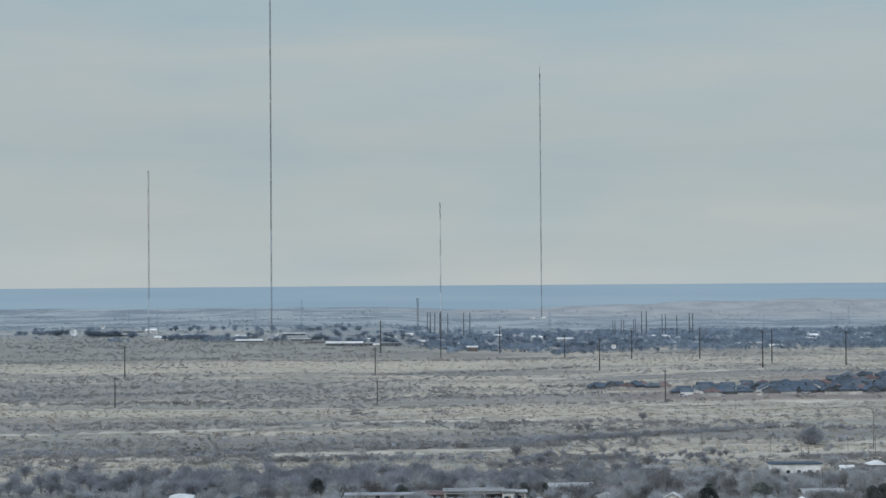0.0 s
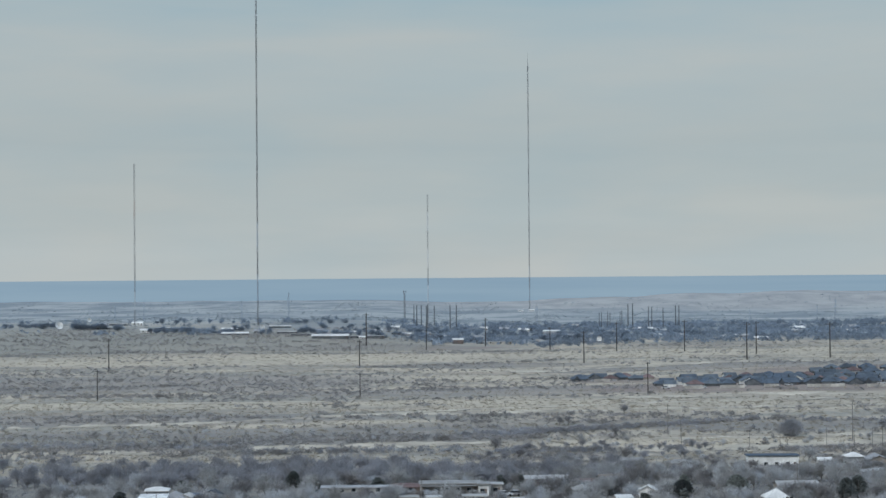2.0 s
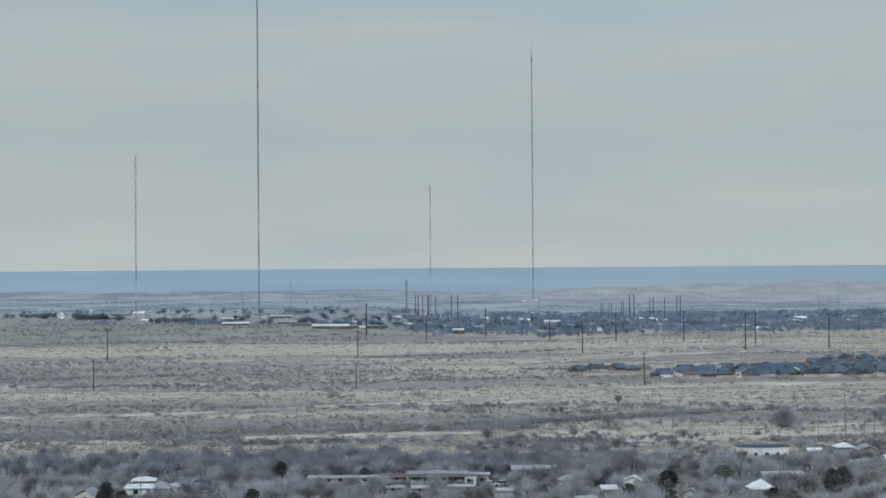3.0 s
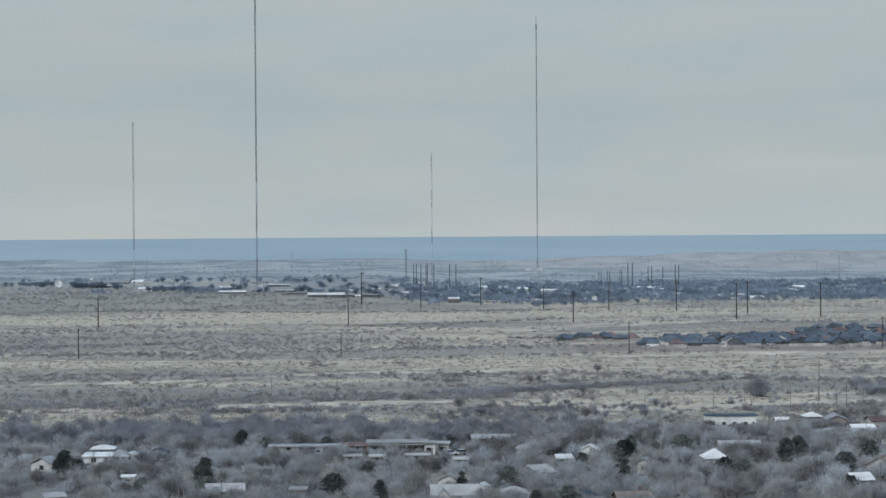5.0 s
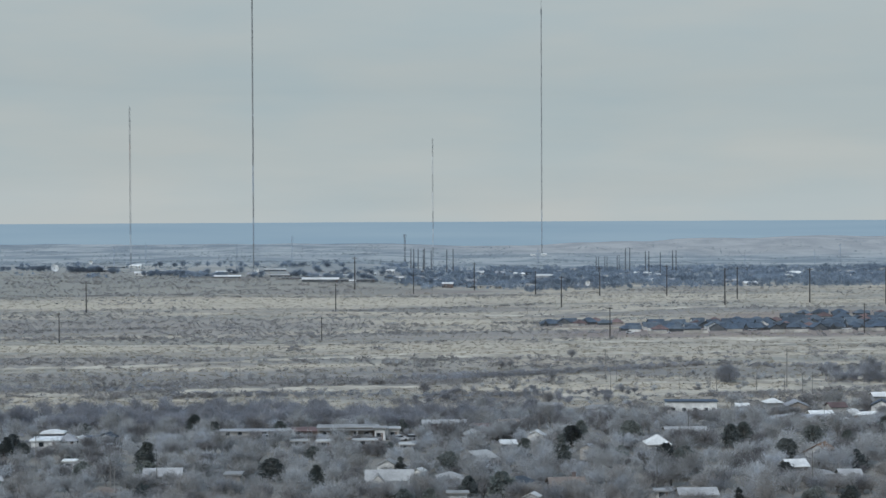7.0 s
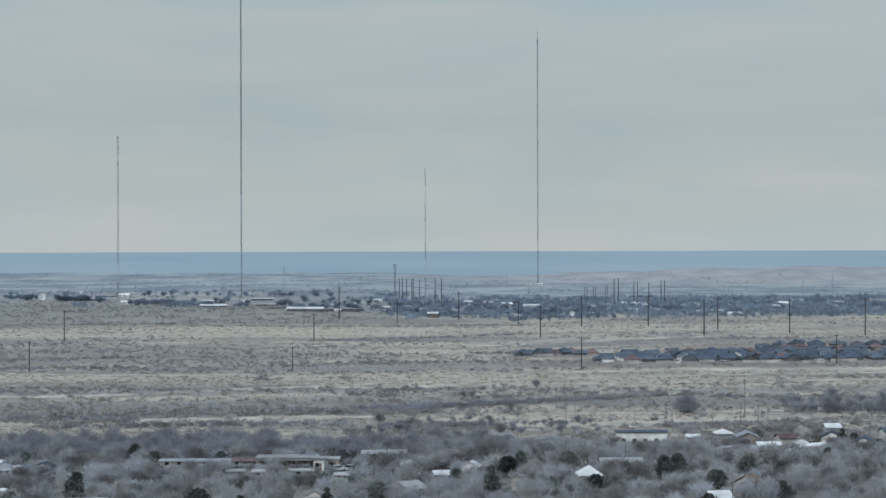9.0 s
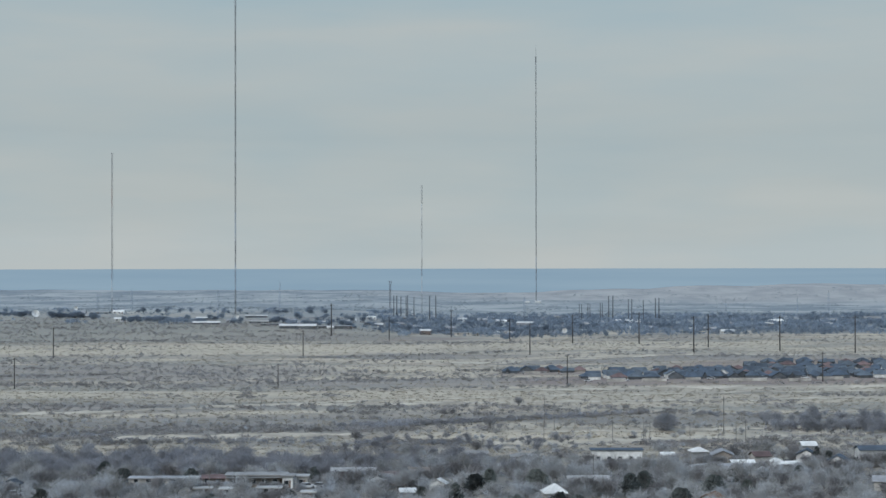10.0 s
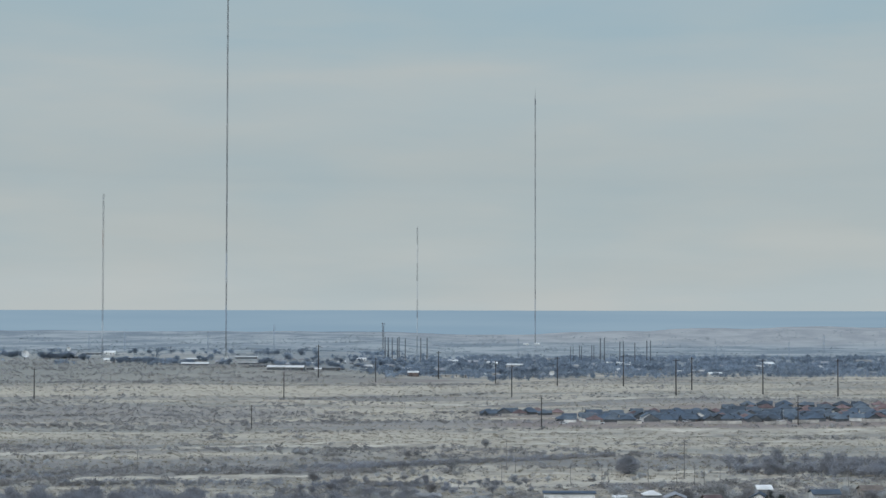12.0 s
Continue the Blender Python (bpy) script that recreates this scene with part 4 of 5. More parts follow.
# ---- subdivision with dark roofs ----
S = "dark-roofed houses of the subdivision"
sub_kinds = [
    house("new house with a broad charcoal hipped roof and grey walls", 12.5, 11, 1.7, "hip", 3.2, M_SLATE, M_ROOF_DARK, S, 0, cross=True),
    house("new house with a charcoal gabled roof", 11, 10, 1.7, "gable", 3.0, M_SLATE, M_ROOF_DARK, S, 0),
    house("new house with a blue-grey hipped roof", 12.5, 10.5, 1.7, "hip", 3.0, M_SLATE, M_ROOF_SLATE, S, 0, cross=True),
    house("new house with a reddish brown roof", 10.5, 10, 1.8, "hip", 2.8, M_TAN, M_ROOF_RED, S, 0),
    house("new grey house with a steep charcoal roof", 10.5, 10.5, 1.7, "gable", 3.2, M_SLATE, M_ROOF_DARK, S, 0, cross=True),
    house("new white-walled house with a slate grey roof", 10, 9.5, 2.2, "gable", 2.8, M_WHITE, M_ROOF_SLATE, S, 0),
    house("new house with a muted reddish grey roof", 10.5, 10, 1.8, "hip", 2.6, M_GREY, M_ROOF_RED, S, 0),
]
r2 = random.Random(3)
spots = []
for y, x0, x1 in ((923, 190, 345), (931, 152, 345), (940, 140, 345), (950, 137, 350), (960, 140, 350), (972, 150, 350), (986, 175, 352), (1012, 235, 350), (1042, 250, 352)):
    x = x0 + r2.uniform(0, 6)
    while x < x1:
        spots.append((x, y + r2.uniform(-4, 4), r2.choice((0, 90, 180, 270)) + r2.uniform(-10, 10)))
        x += r2.uniform(8.5, 13)
for x, y, a in [(97, 1006, 5), (106, 1012, 90), (115, 1005, 4), (111, 1022, 180), (121, 1014, 0), (129, 1004, 90), (137, 1008, 180), (101, 1019, 90), (126, 1026, 10)] + spots:
    k = r2.choice((0, 1, 1, 2, 2, 4, 5, 6, 0))
    if y > 1000 and x > 180 or 125 < x < 140 and y > 1000:
        k = r2.choice((3, 6, 2, 0, 3, 2))
    place(sub_kinds, k, on_ground(x, y, a), r2.uniform(0.64, 0.84))


def panel_fence(x, y, w, turn):
    e = thing("fence", "pale board fence beside the new houses", "fence", "board fences of the subdivision", on_ground(x, y, turn))
    n = max(3, round(w / 2.4))
    for i in range(n):
        a = -w / 2 + w * i / n
        part("panel", Shape().box(a + 0.06, -0.03, 0.1, a + w / n - 0.06, 0.03, 1.75), M_CREAM, e)
        part("post", Shape().box(a - 0.06, -0.06, -0.4, a + 0.06, 0.06, 1.9), M_CREAM, e)


for x, y, w, a in ((150, 919, 10, 2), (170, 915, 13, -3), (218, 908, 20, 1), (245, 906, 12, 3), (190, 912, 8, 0), (262, 912, 14, 2), (109, 994, 9, 4), (300, 915, 16, 0)):
    panel_fence(x, y, w, a)

# ---- far town ----
F = "sheds and houses of the far town"
far_kinds = [
    house("distant long white metal shed", 17, 10, 2.4, "gable", 1.8, M_GREY, M_ROOF_DULL, F, 3, name="shed"),
    house("distant pale house with a metal roof", 10, 8, 2.2, "gable", 2.0, M_CREAM, M_ROOF_METAL, F, 2),
    house("distant house with a dark roof", 11, 9, 2.6, "hip", 2.0, M_SLATE, M_ROOF_DARK, F, 2),
    house("distant grey house among bare trees", 10, 8, 2.6, "gable", 1.8, M_GREY, M_ROOF_GREY, F, 2),
    house("distant white shed with an open dark side", 14, 9, 4.0, "shed", 1.0, M_GREY, M_ROOF_WHITE, F, 2, name="shed"),
    house("distant shed with a bright white roof", 11, 7, 2.2, "gable", 1.5, M_WHITE, M_ROOF_WHITE, F, 2, name="shed"),
    house("distant brown shed with a white roof", 10, 8, 3.6, "gable", 1.4, M_BRICK, M_ROOF_WHITE, F, 1, name="shed"),
    house("distant long white trailer", 23, 5, 2.2, "flat", 0, M_CREAM, M_ROOF_METAL, F, 2, name="trailer"),
    house("distant long low shed with a pale roof", 24, 8, 1.9, "gable", 0.9, M_SLATE, M_ROOF_METAL, F, 3, name="shed"),
    house("distant long dark building with a flat grey roof", 30, 8, 2.0, "flat", 0, M_SLATE, M_ROOF_GREY, F, 3, name="shed"),
    house("distant long hall with a bright white roof", 29, 9, 1.9, "gable", 1.5, M_SLATE, M_ROOF_WHITE, F, 3, name="shed"),
]
FAR = [(-259, 1668, 5, 1.05), (-168, 1612, 10, 0.85), (-121, 1640, 8, 0.8), (-75, 1532, 10, 1.12), (-43, 1545, 9, 1.0), (-103, 1580, 9, 0.7), (-21, 1750, 5, 0.9), (13, 1815, 8, 0.8), (28, 1636, 5, 0.8), (38, 1530, 6, 0.95), (73, 1528, 7, 1.05),
       (132, 1678, 4, 1.08), (126, 1572, 7, 0.65), (192, 1642, 8, 0.75), (242, 1786, 10, 0.9), (70, 1822, 5, 1.1), (158, 1483, 1, 0.5), (296, 1475, 5, 0.98), (92, 1795, 3, 1.0), (112, 1788, 5, 0.9), (122, 1810, 2, 1.0), (-313, 1742, 8, 0.9), (-324, 1786, 3, 1.1), (-321, 1873, 8, 0.85), (-300, 1868, 5, 1.1),
       (-150, 1650, 3, 0.8), (-137, 1745, 8, 0.9), (-181, 1705, 10, 0.7), (-245, 1712, 8, 1.0), (-205, 1690, 3, 0.8), (52, 1590, 2, 1.0), (60, 1640, 3, 0.9), (8, 1640, 2, 0.9), (-8, 1640, 1, 0.8), (147, 1476, 3, 0.8), (140, 1490, 1, 0.6), (218, 1560, 5, 0.9), (180, 1660, 2, 1.0),
       (228, 3440, 5, 0.9), (206, 3440, 5, 0.9), (452, 1800, 0, 1.0), (390, 1760, 5, 1.2), (510, 1850, 0, 1.1), (-212, 1690, 1, 0.7), (-92, 1650, 3, 0.9)]
for _ in range(60):
    y = r2.uniform(1500, 1980)
    FAR.append((r2.uniform(40, 0.33 * y + 20), y, r2.choice((0, 1, 2, 2, 3, 4, 5)), r2.uniform(0.5, 0.85)))
for _ in range(30):
    FAR.append((r2.uniform(-85, 185), r2.uniform(1490, 1730), r2.choice((1, 2, 2, 3, 3, 5, 5)), r2.uniform(0.4, 0.75)))
for x, y, k, s in FAR:
    place(far_kinds, k, on_ground(x, y, r2.uniform(-14, 14)), s)


def dish(x, y, size, turn, tilt):
    e = thing("satellite_dish", "large white satellite dish tilted to the sky", "satellite dish", "satellite dishes", on_ground(x, y, turn))
    part("pedestal", Shape().tube((0, 0, -0.5), (0, 0, size * 0.55), size * 0.09, size * 0.06, 8), M_GREY, e, "grey pedestal")
    s, n, k = Shape(), 20, 5
    for j in range(k + 1):
        r = size / 2 * j / k
        for i in range(n):
            a = 2 * math.pi * i / n
            s.v.append((r * math.cos(a), -0.5 * r * r / (size * 0.5) + 0.0, r * math.sin(a)))
    for j in range(k):
        for i in range(n):
            s.f.append((j * n + i, j * n + (i + 1) % n, (j + 1) * n + (i + 1) % n, (j + 1) * n + i))
    m = Matrix.Translation((0, -size * 0.05, size * 0.62)) @ Matrix.Rotation(radians(tilt), 4, "X")
    s.v = [tuple(m @ Vector(p)) for p in s.v]
    reflector = part("reflector", s, M_WHITE, e, "white parabolic reflector")
    hub = Shape().tube(m @ Vector((0, 0, 0)), m @ Vector((0, -size * 0.42, 0)), 0.12, 0.12, 6)
    part("feed", hub, M_GREY, reflector, "grey feed horn on a strut")


dish(-352, 1708, 8.0, 28, -32)
dish(-387, 2050, 5.0, 10, -20)
dish(-150, 1690, 5.0, 20, -30)
dish(158, 1477, 4.5, -20, -20)

# pale tracks over the range
track([(-300, 700), (-145, 708), (-114, 714), (-87, 722)], 15, "pale dirt track across the dry grass")
track([(-87, 722), (-33, 748), (25, 780), (94, 812), (179, 846), (258, 864), (340, 880)], 10, "narrow pale track through the sage")
track([(-130, 612), (-104, 614), (-91, 608)], 9, "pale dirt patch along the village edge")
track([(-60, 622), (-42, 628), (7, 638), (30, 640)], 15, "pale bare strip along the village edge")
track([(78, 606), (120, 612), (163, 624), (201, 642), (280, 650)], 20, "sandy strip along the village edge")
track([(87, 646), (147, 652), (207, 666)], 9, "sandy strip beside the thicket")
track([(-5, 750), (101, 776), (190, 790), (263, 806)], 14, "pale bare strip in the dry grass")
track([(100, 872), (164, 880), (260, 884), (340, 890)], 13, "pale strip of dry grass before the subdivision")
track([(60, 1090), (155, 1130), (240, 1140), (330, 1135)], 16, "pale strip of dry grass behind the subdivision")
track([(-330, 1370), (-200, 1380), (-160, 1420), (-110, 1430)], 8, "pale dirt road before the far sheds")
track([(-170, 870), (-90, 850), (-10, 880)], 9, "faint pale strip in the dry grass")
# ---- vegetation ----
r3 = random.Random(21)
CEDARS = [(-73, 443, 2, 4.1, 3.6), (-70, 425, 0, 4.5, 4.6), (-66, 425, 2, 3.8, 4.0), (-51, 409, 3, 2.6, 2.8), (-45, 395, 3, 4.0, 3.2), (-32, 405, 0, 4.8, 6.6), (-30, 393, 3, 4.9, 3.4), (-26, 366, 3, 2.7, 3.2), (-31, 475, 0, 5.3, 5.0),
          (-26, 475, 2, 4.6, 3.8), (-8, 479, 2, 4.2, 3.6), (6, 421, 3, 3.3, 3.4), (10, 377, 0, 3.2, 5.6), (24, 430, 3, 2.5, 3.4), (28, 388, 1, 3.7, 4.4), (26, 479, 0, 3.1, 4.2), (32, 477, 0, 3.0, 4.4), (43, 358, 0, 3.2, 6.2),
          (50, 360, 2, 5.4, 6.2), (57, 411, 0, 4.3, 6.0), (65, 401, 1, 5.0, 7.2), (70, 436, 2, 4.9, 6.0), (79, 405, 3, 3.2, 4.2), (86, 448, 2, 4.7, 5.0), (89, 399, 2, 4.4, 4.6), (93, 397, 3, 4.6, 3.6), (107, 418, 0, 3.0, 7.2), (111, 422, 0, 3.6, 6.4),
          (128, 422, 2, 4.4, 5.2), (135, 417, 0, 3.3, 4.2), (124, 378, 0, 3.4, 5.6), (128, 380, 2, 4.2, 5.0), (110, 365, 2, 3.6, 4.4), (94, 328, 1, 3.0, 5.0), (107, 327, 0, 2.7, 4.2), (117, 336, 2, 3.7, 3.4), (111, 339, 3, 2.7, 3.2),
          (30, 347, 2, 4.5, 4.4), (35, 350, 0, 3.0, 4.0), (117, 399, 2, 4.7, 4.6), (-1, 388, 2, 5.1, 5.0), (39, 401, 3, 4.4, 5.0), (74, 460, 0, 3.6, 4.4), (160, 480, 0, 3.2, 4.4), (177, 538, 1, 4.0, 6.0), (181, 540, 0, 3.4, 4.8), (187, 532, 2, 3.6, 3.6), (140, 470, 2, 3.4, 4.0), (-62, 478, 2, 3.6, 3.6)]
KIND_SIZE = ((2.3, 5.5), (2.4, 7.5), (2.6, 4.2), (2.2, 3.0))
for x, y, k, w, h in CEDARS:
    r0, h0 = KIND_SIZE[k]
    place(cedar_kinds, k, on_ground(x, y, r3.uniform(0, 360)), 1.08 * (0.5 * w / r0 + h / h0) / 2)

ROOFS = [(o.matrix_basis.translation.x, o.matrix_basis.translation.y) for o in scene.objects if o.get("group") == "roofs among the trees"]
TREE_HEIGHT = (6.6, 7.8, 5.6, 8.2, 6.2, 4.2, 6.4, 5.4)


CLEAR = {(88.5, 411): 0.75, (26.2, 371): 0.85, (112.7, 369): 0.85, (60.8, 433): 0.8, (116, 550): 0.45, (141.8, 549): 0.7, (149.3, 549): 0.7, (159, 536): 0.7, (161.4, 523): 0.6, (151.5, 524): 0.75, (25.2, 391): 0.85}


def seen_part(hx, hy):
    """The share of a house's height that its yard trees reach: little in the open yards."""
    if (hx, hy) in CLEAR:
        return CLEAR[hx, hy]
    if hy > 455 and hx < 30 or hx < -54:
        return 0.5
    return 0.85 if hx > 170 else 1.22


def head_room(x, y):
    """How tall a tree may stand here: low in the yards before a house, none on a roof."""
    room = 99.0
    for hx, hy, half, tall in HOMES:
        if abs(x - hx) < half + 0.8 and hy - 26 < y < hy + 4:
            room = min(room, 0.0 if y > hy - 4.5 else seen_part(hx, hy) * tall + 0.15 * (hy - 4 - y))
    for hx, hy in ROOFS:
        if abs(x - hx) < 3.8 and hy - 4.5 < y < hy + 4:
            return 0.0
    for cx, cy, _k, w, h in CEDARS:
        if abs(x - cx) < w / 2 + 0.6 and cy - 22 < y < cy + 2:
            room = min(room, 0.3 * h + 0.15 * (cy - y))
    return room


def clear_of_houses(x, y):
    return head_room(x, y) > 1.2


def try_trees(n, region, size=(0.75, 1.15), gap=3.6):
    out, guard = [], 0
    while len(out) < n and guard < n * 40:
        guard += 1
        x, y = region(r3)
        k, turn, s = r3.randrange(8), r3.uniform(0, 360), r3.uniform(*size)
        s = min(s, head_room(x, y) / TREE_HEIGHT[k])
        if s > 0.2 and all((x - a) ** 2 + (y - b) ** 2 > gap * gap for a, b, *_ in out[-260:]):
            out.append((x, y, k, turn, s))
    return out


# low trees and tall bushes in the yards
yard = []
for hx, hy, half, tall in HOMES:
    for _ in range(int(half * 2.0) + 2):
        x, dy = hx + r3.uniform(-half, half), r3.uniform(5.5, 15)
        k = r3.randrange(8)
        yard.append((x, hy - dy, k, r3.uniform(0, 360), (r3.uniform(0.7, 1.02) * seen_part(hx, hy) * tall + 0.15 * (dy - 3)) / TREE_HEIGHT[k]))
# the village trees nearest the camera stand singly, the belts behind are one wood each
near = yard + try_trees(380, lambda r: (r.uniform(-85, 158), r.triangular(316, 430, 345)), (0.65, 1.05), 3.8)
near.sort(key=lambda t: t[1])
for x, y, k, a, s in near[:280]:
    place(tree_kinds, k, on_ground(x, y, a), s)
rear = try_trees(300, lambda r: (r.triangular(-150, 70, -20), r.triangular(486, 562, 508)), (0.75, 1.05), 2.8)
rear += try_trees(50, lambda r: (r.uniform(5, 85), r.uniform(492, 545)), (0.6, 0.95), 2.8) + try_trees(56, lambda r: (r.uniform(22, 106), r.uniform(570, 622)), (0.32, 0.62), 2.6)
belt = near[280:] + try_trees(110, lambda r: (r.uniform(-95, 12), r.uniform(395, 468)), (0.65, 1.0), 3.2) + try_trees(370, lambda r: (r.triangular(-115, 205, 90), r.uniform(335, 505)), (0.65, 1.1), 3.0)
belt += try_trees(190, lambda r: (r.uniform(40, 230), r.triangular(470, 580, 520)), (0.5, 0.95), 2.8)
thicket = try_trees(170, lambda r: (r.triangular(172, 330, 250), r.triangular(638, 682, 648)), (0.7, 1.05), 1.5)
# low mesquite in clumps between the village and the open range
mesquite = [t for t in try_trees(900, lambda r: (r.uniform(-170, 190), r.triangular(575, 740, 620)), (0.35, 0.6), 2.0)
            if noise.noise(Vector((t[0] / 60, t[1] / 18, 3.0))) > 0.12 and off_tracks(t[0], t[1])][:120]
merged_trees("mesquite", [(5 if k % 2 else 2, on_ground(x, y, a), s) for x, y, k, a, s in mesquite], "low leafless mesquite clumps on the dry range")
merged_trees("village_wood", [(k, on_ground(x, y, a), s) for x, y, k, a, s in belt if k < 6], "belt of leafless grey trees behind the village")
merged_trees("dark_wood", [(k, on_ground(x, y, a), s) for x, y, k, a, s in belt if k > 5], "darker leafless trees between the grey ones", M_TWIG_BLUE)
merged_trees("shelter_belt", [(k, on_ground(x, y, a), s) for x, y, k, a, s in rear], "dense belt of dark leafless trees behind the trailers", M_TWIG_DARK)
merged_trees("thicket", [(k, on_ground(x, y, a), s) for x, y, k, a, s in thicket], "dense leafless grey thicket in the dry field", M_THICKET)
for x, y, s in ((78, 656, .7), (64, 700, .6), (60, 698, .6), (30, 606, .8), (92, 745, .7)):
    place(tree_kinds, 4 if x % 2 else 6, on_ground(x, y, 37 * x), s * 1.2)

brush, far_sage, grass, weeds = [], [], [], []
for _ in range(62000):
    y = 560 + 1190 * r3.random() ** 1.3
    half = 0.29 * y + 45
    x = 40 + r3.uniform(-half, half)
    if 134 < x < 360 and 914 < y < 1000 or 92 < x < 134 and 998 < y < 1030:
        continue
    if not off_tracks(x, y) or y > 1420 and x > 30:
        continue
    dens = 1.1 * noise.noise(Vector((x / 130, y / 42, 4.0))) + 0.7 * noise.noise(Vector((x / 22, y / 26, 7.0)))
    dens += 0.35 * smooth(880, 960, y) * smooth(1130, 1060, y) * smooth(80, -20, x) - 0.5 * smooth(780, 800, y) * smooth(880, 850, y) - 0.35 * smooth(1130, 1180, y) * smooth(1340, 1290, y)
    if dens > -0.02 + 0.4 * r3.random():
        if r3.random() < 0.62:
            s = r3.uniform(0.7, 2.2) * (1.5 if r3.random() < 0.12 else 1.0)
            (brush if y < 960 else far_sage).append((x, y, s * 1.15, s * r3.uniform(0.8, 1.2)))
    elif r3.random() < 0.6:
        grass.append((x, y, r3.uniform(0.8, 2.4), r3.uniform(0.4, 1.0)))
# brush along ditches and fence lines
for (x0, y0), (x1, y1), n in (((-243, 974), (-106, 993), 130), ((-43, 1014), (30, 1017), 60), ((-175, 665), (30, 656), 140), ((-160, 640), (0, 650), 140), ((30, 668), (78, 684), 160), ((78, 684), (145, 716), 160), ((145, 716), (260, 690), 120), ((36, 606), (66, 606), 120), ((-38, 1134), (60, 1172), 110), ((60, 1172), (110, 1200), 60),
                              ((66, 1026), (112, 1030), 50), ((-390, 1400), (-170, 1395), 130), ((-120, 700), (40, 690), 60), ((10, 735), (90, 745), 50), ((-150, 635), (-20, 642), 60), ((30, 648), (140, 676), 70), ((-200, 905), (-110, 915), 90), ((-70, 600), (-10, 612), 110)):
    for _ in range(n):
        t, s = r3.random(), r3.uniform(0.7, 1.5)
        brush.append((x0 + (x1 - x0) * t, y0 + (y1 - y0) * t + r3.gauss(0, 2.5), s * 1.3, s * 1.7))
for _ in range(6000):
    x, y = r3.uniform(-140, 260), r3.triangular(320, 690, 500)
    if y > 545 and noise.noise(Vector((x / 40, y / 25, 1.0))) < 0.0 or not clear_of_houses(x, y) or not off_tracks(x, y):
        continue
    s = r3.uniform(0.6, 1.5)
    weeds.append((x, y, s * 1.1, s * r3.uniform(0.9, 1.4)))
for _ in range(3200):
    x, y, s = r3.uniform(-440, -40), r3.triangular(1395, 1700, 1500), r3.uniform(1.0, 2.6)
    if noise.noise(Vector((x / 60, y / 22, 9.0))) > 0.0:
        far_sage.append((x, y, s, s * r3.uniform(1.0, 1.4)))
rows = []
for (x0, y0), (x1, y1), n in (((20, 660), (78, 684), 260), ((78, 684), (145, 718), 150), ((30, 604), (72, 608), 90), ((-165, 634), (-60, 628), 130), ((-60, 606), (20, 612), 120), ((150, 712), (260, 700), 90)):
    for _ in range(n):
        t, s = r3.random(), r3.uniform(0.8, 2.3)
        rows.append((x0 + (x1 - x0) * t, y0 + (y1 - y0) * t + r3.gauss(0, 4), s, s * r3.uniform(1.0, 1.5)))
scatter_mesh("brush_row", M_THICKET, rows, 60, 0.05, "rows of dark leafless brush along the ditches", "brush")


def round_bush(x, y, wide, tall, seed):
    """A great leafless bush: stems from one foot, and a dome of fine twigs down to the ground."""
    e = thing("large_bush", "large round leafless blue-grey bush in the dry field", "bush", "", on_ground(x, y))
    r = random.Random(seed)
    stems, crown = Shape(), Shape()
    for _ in range(26):
        a, up = r.uniform(0, 6.28), r.uniform(0.35, 0.95)
        tip = Vector((math.cos(a) * wide * 0.45 * math.sqrt(1 - up * up), math.sin(a) * wide * 0.45 * math.sqrt(1 - up * up), tall * up * 0.8))
        stems.tube((r.gauss(0, 0.4), r.gauss(0, 0.4), -0.2), tip, 0.09, 0.03, 4, cap=False)
    for _ in range(6500):
        d = Vector((r.gauss(0, 1), r.gauss(0, 1), r.gauss(0, 1))).normalized()
        k = r.random() ** 0.4 * r.uniform(0.82, 1.0)
        c = Vector((d.x * wide / 2 * k, d.y * wide / 2 * k, tall * (0.46 + 0.5 * d.z * k)))
        w = (d + Vector((r.gauss(0, 0.6), r.gauss(0, 0.6), r.gauss(0.3, 0.5)))).normalized() * r.uniform(0.4, 0.9)
        n = w.orthogonal().normalized() * r.uniform(0.04, 0.075)
        crown.add([c - n, c + n, c + w], [(0, 1, 2)])
    part("stems", stems, M_BARK, e)
    part("crown", crown, M_THICKET, e)


round_bush(144, 651, 9.8, 7.2, 4)
scatter_mesh("brush", M_BRUSH, brush, 36, 0.09, "grey-brown sage and mesquite brush on the range", "brush")
scatter_mesh("far_sage", M_BRUSH, far_sage, 24, 0.10, "grey sage brush on the farther range", "brush")
scatter_mesh("dry_grass", M_STRAW, grass, 10, 0.12, "pale straw-coloured winter bunch grass on the range", "grass")
scatter_mesh("undergrowth", M_TWIG_DARK, weeds, 26, 0.055, "leafless grey undergrowth between the village trees", "brush")

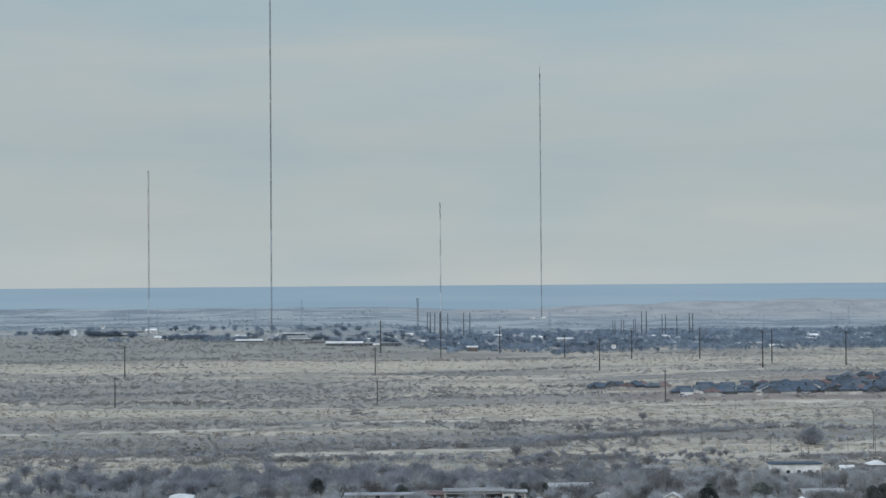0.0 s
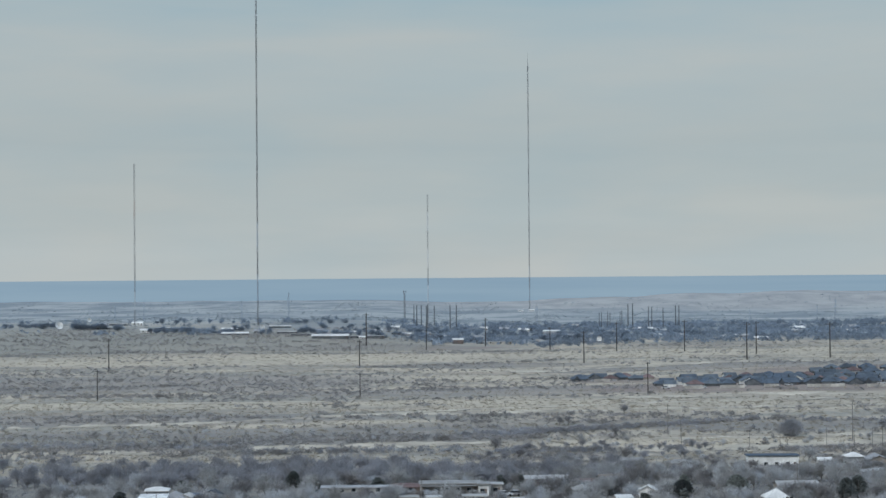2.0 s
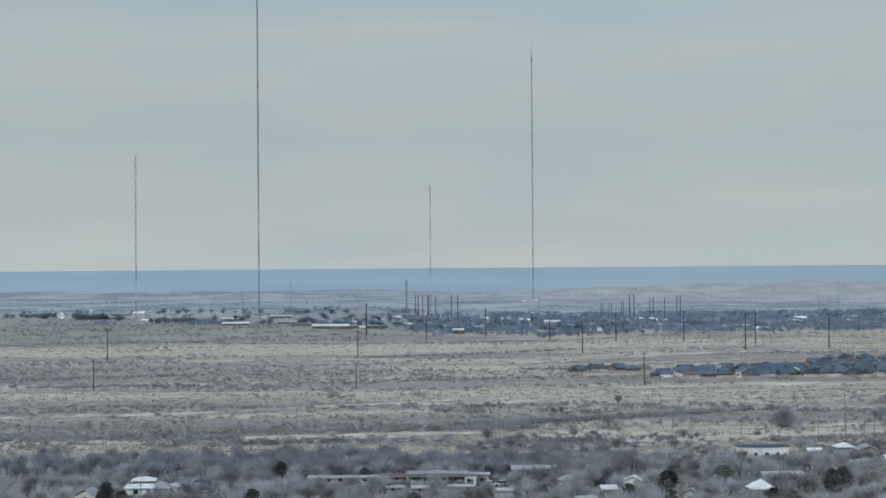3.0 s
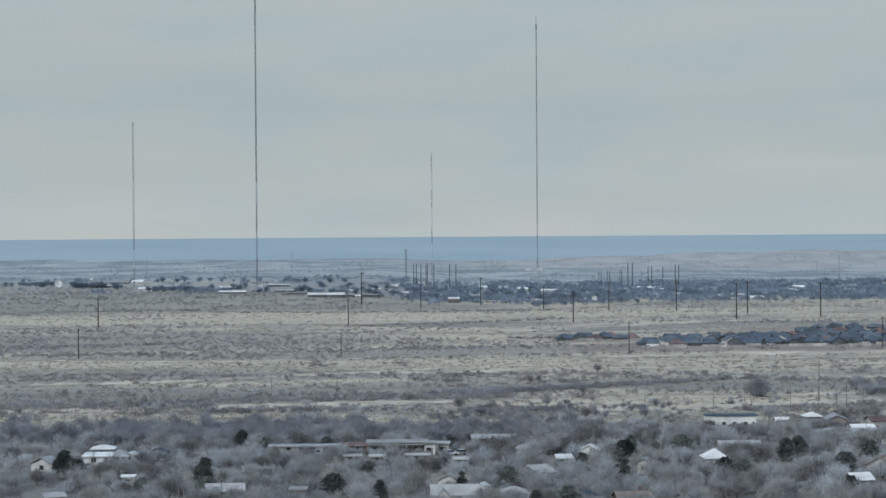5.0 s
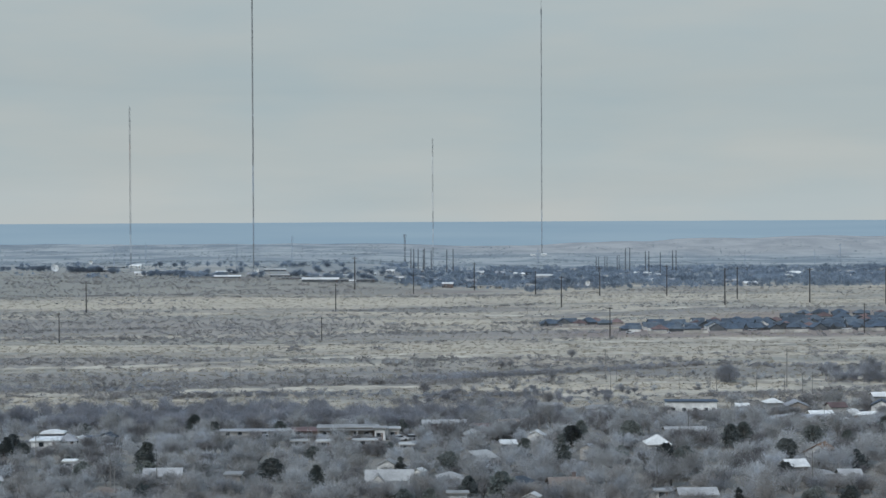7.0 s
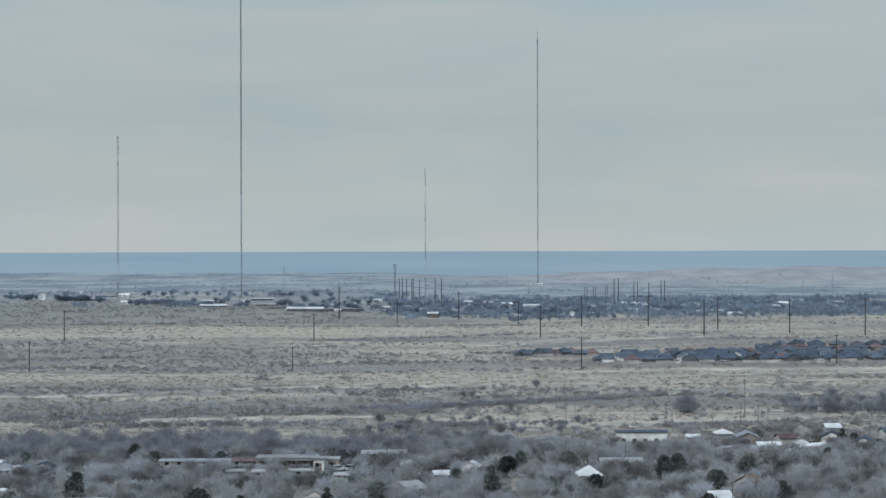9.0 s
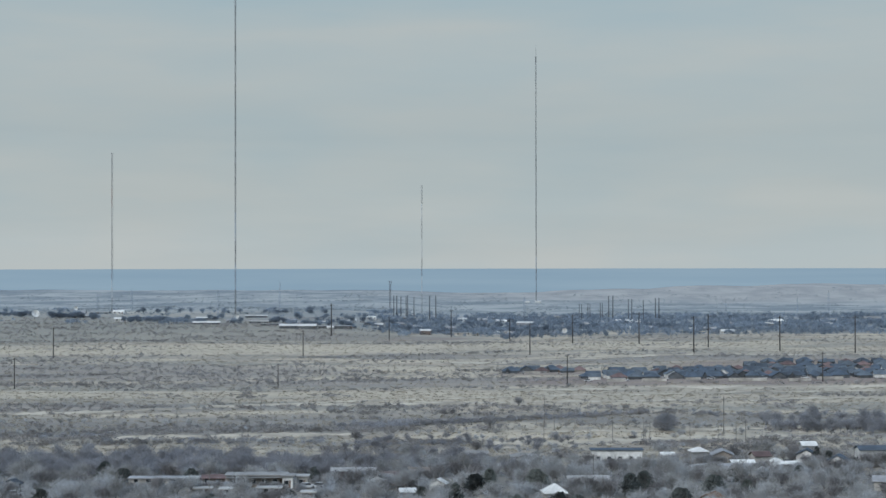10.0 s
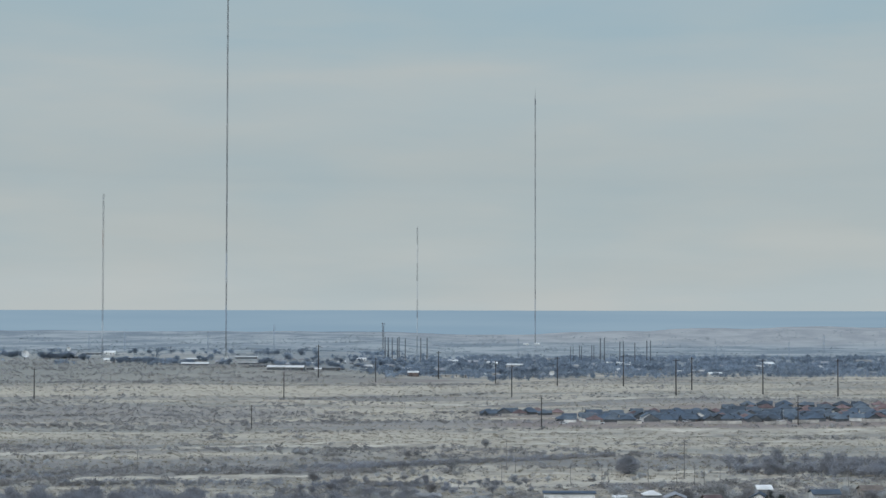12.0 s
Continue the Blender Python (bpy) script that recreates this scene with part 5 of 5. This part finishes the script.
woods = []
for _ in range(11000):
    y = r3.uniform(1430, 2250)
    x = r3.uniform(-0.29 * y, 0.33 * y + 60)
    right = smooth(-110, 90, x) * smooth(2350, 1900, y)
    dens = noise.noise(Vector((x / 45, y / 70, 2.0))) + 0.85 * right - (0.2 if y < 1800 else 0.4)
    if y < 1490 and x < 100 or y < 1590 and x < -20 or dens < r3.uniform(0, 0.45):
        continue
    s = r3.uniform(2.4, 4.6)
    woods.append((x, y, s, s * r3.uniform(1.4, 2.0)))
clumps = []
for cx, cy, rx, ry, n in ((-328, 1738, 34, 12, 44), (-402, 1790, 50, 14, 18), (-374, 1762, 22, 8, 10), (-293, 1705, 14, 8, 6), (-246, 1655, 18, 8, 8), (-215, 1660, 54, 10, 26), (-185, 1632, 30, 8, 8), (-139, 1603, 8, 5, 4), (-105, 1636, 20, 8, 8), (-168, 1690, 20, 8, 6), (-60, 1580, 60, 8, 12),
                          (-125, 1860, 120, 20, 14), (-240, 1880, 150, 20, 16), (40, 1590, 170, 70, 26), (-20, 1700, 150, 60, 18), (150, 1560, 90, 50, 18), (70, 1700, 120, 60, 20)):
    for _ in range(n):
        x, y = cx + r3.uniform(-rx, rx) / 2, cy + r3.uniform(-ry, ry) / 2
        clumps.append((r3.choice((0, 2, 4, 6, 7)), on_ground(x, y, r3.uniform(0, 360)), r3.uniform(0.75, 1.4)))
merged_trees("far_grove", clumps, "groves of dark haze-blue leafless trees round the far sheds", M_HAZE_WOODS)
scatter_mesh("far_woods", M_HAZE_WOODS, woods, 36, 0.10, "dark haze-blue leafless trees of the distant town", "trees")
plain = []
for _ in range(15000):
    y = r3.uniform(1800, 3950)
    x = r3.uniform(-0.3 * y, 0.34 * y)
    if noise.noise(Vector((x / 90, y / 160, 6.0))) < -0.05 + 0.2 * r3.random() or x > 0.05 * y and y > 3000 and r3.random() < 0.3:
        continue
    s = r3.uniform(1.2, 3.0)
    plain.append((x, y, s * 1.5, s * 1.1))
scatter_mesh("far_brush", M_HAZE_SCRUB, plain, 12, 0.13, "haze-grey scrub on the distant plain", "brush")
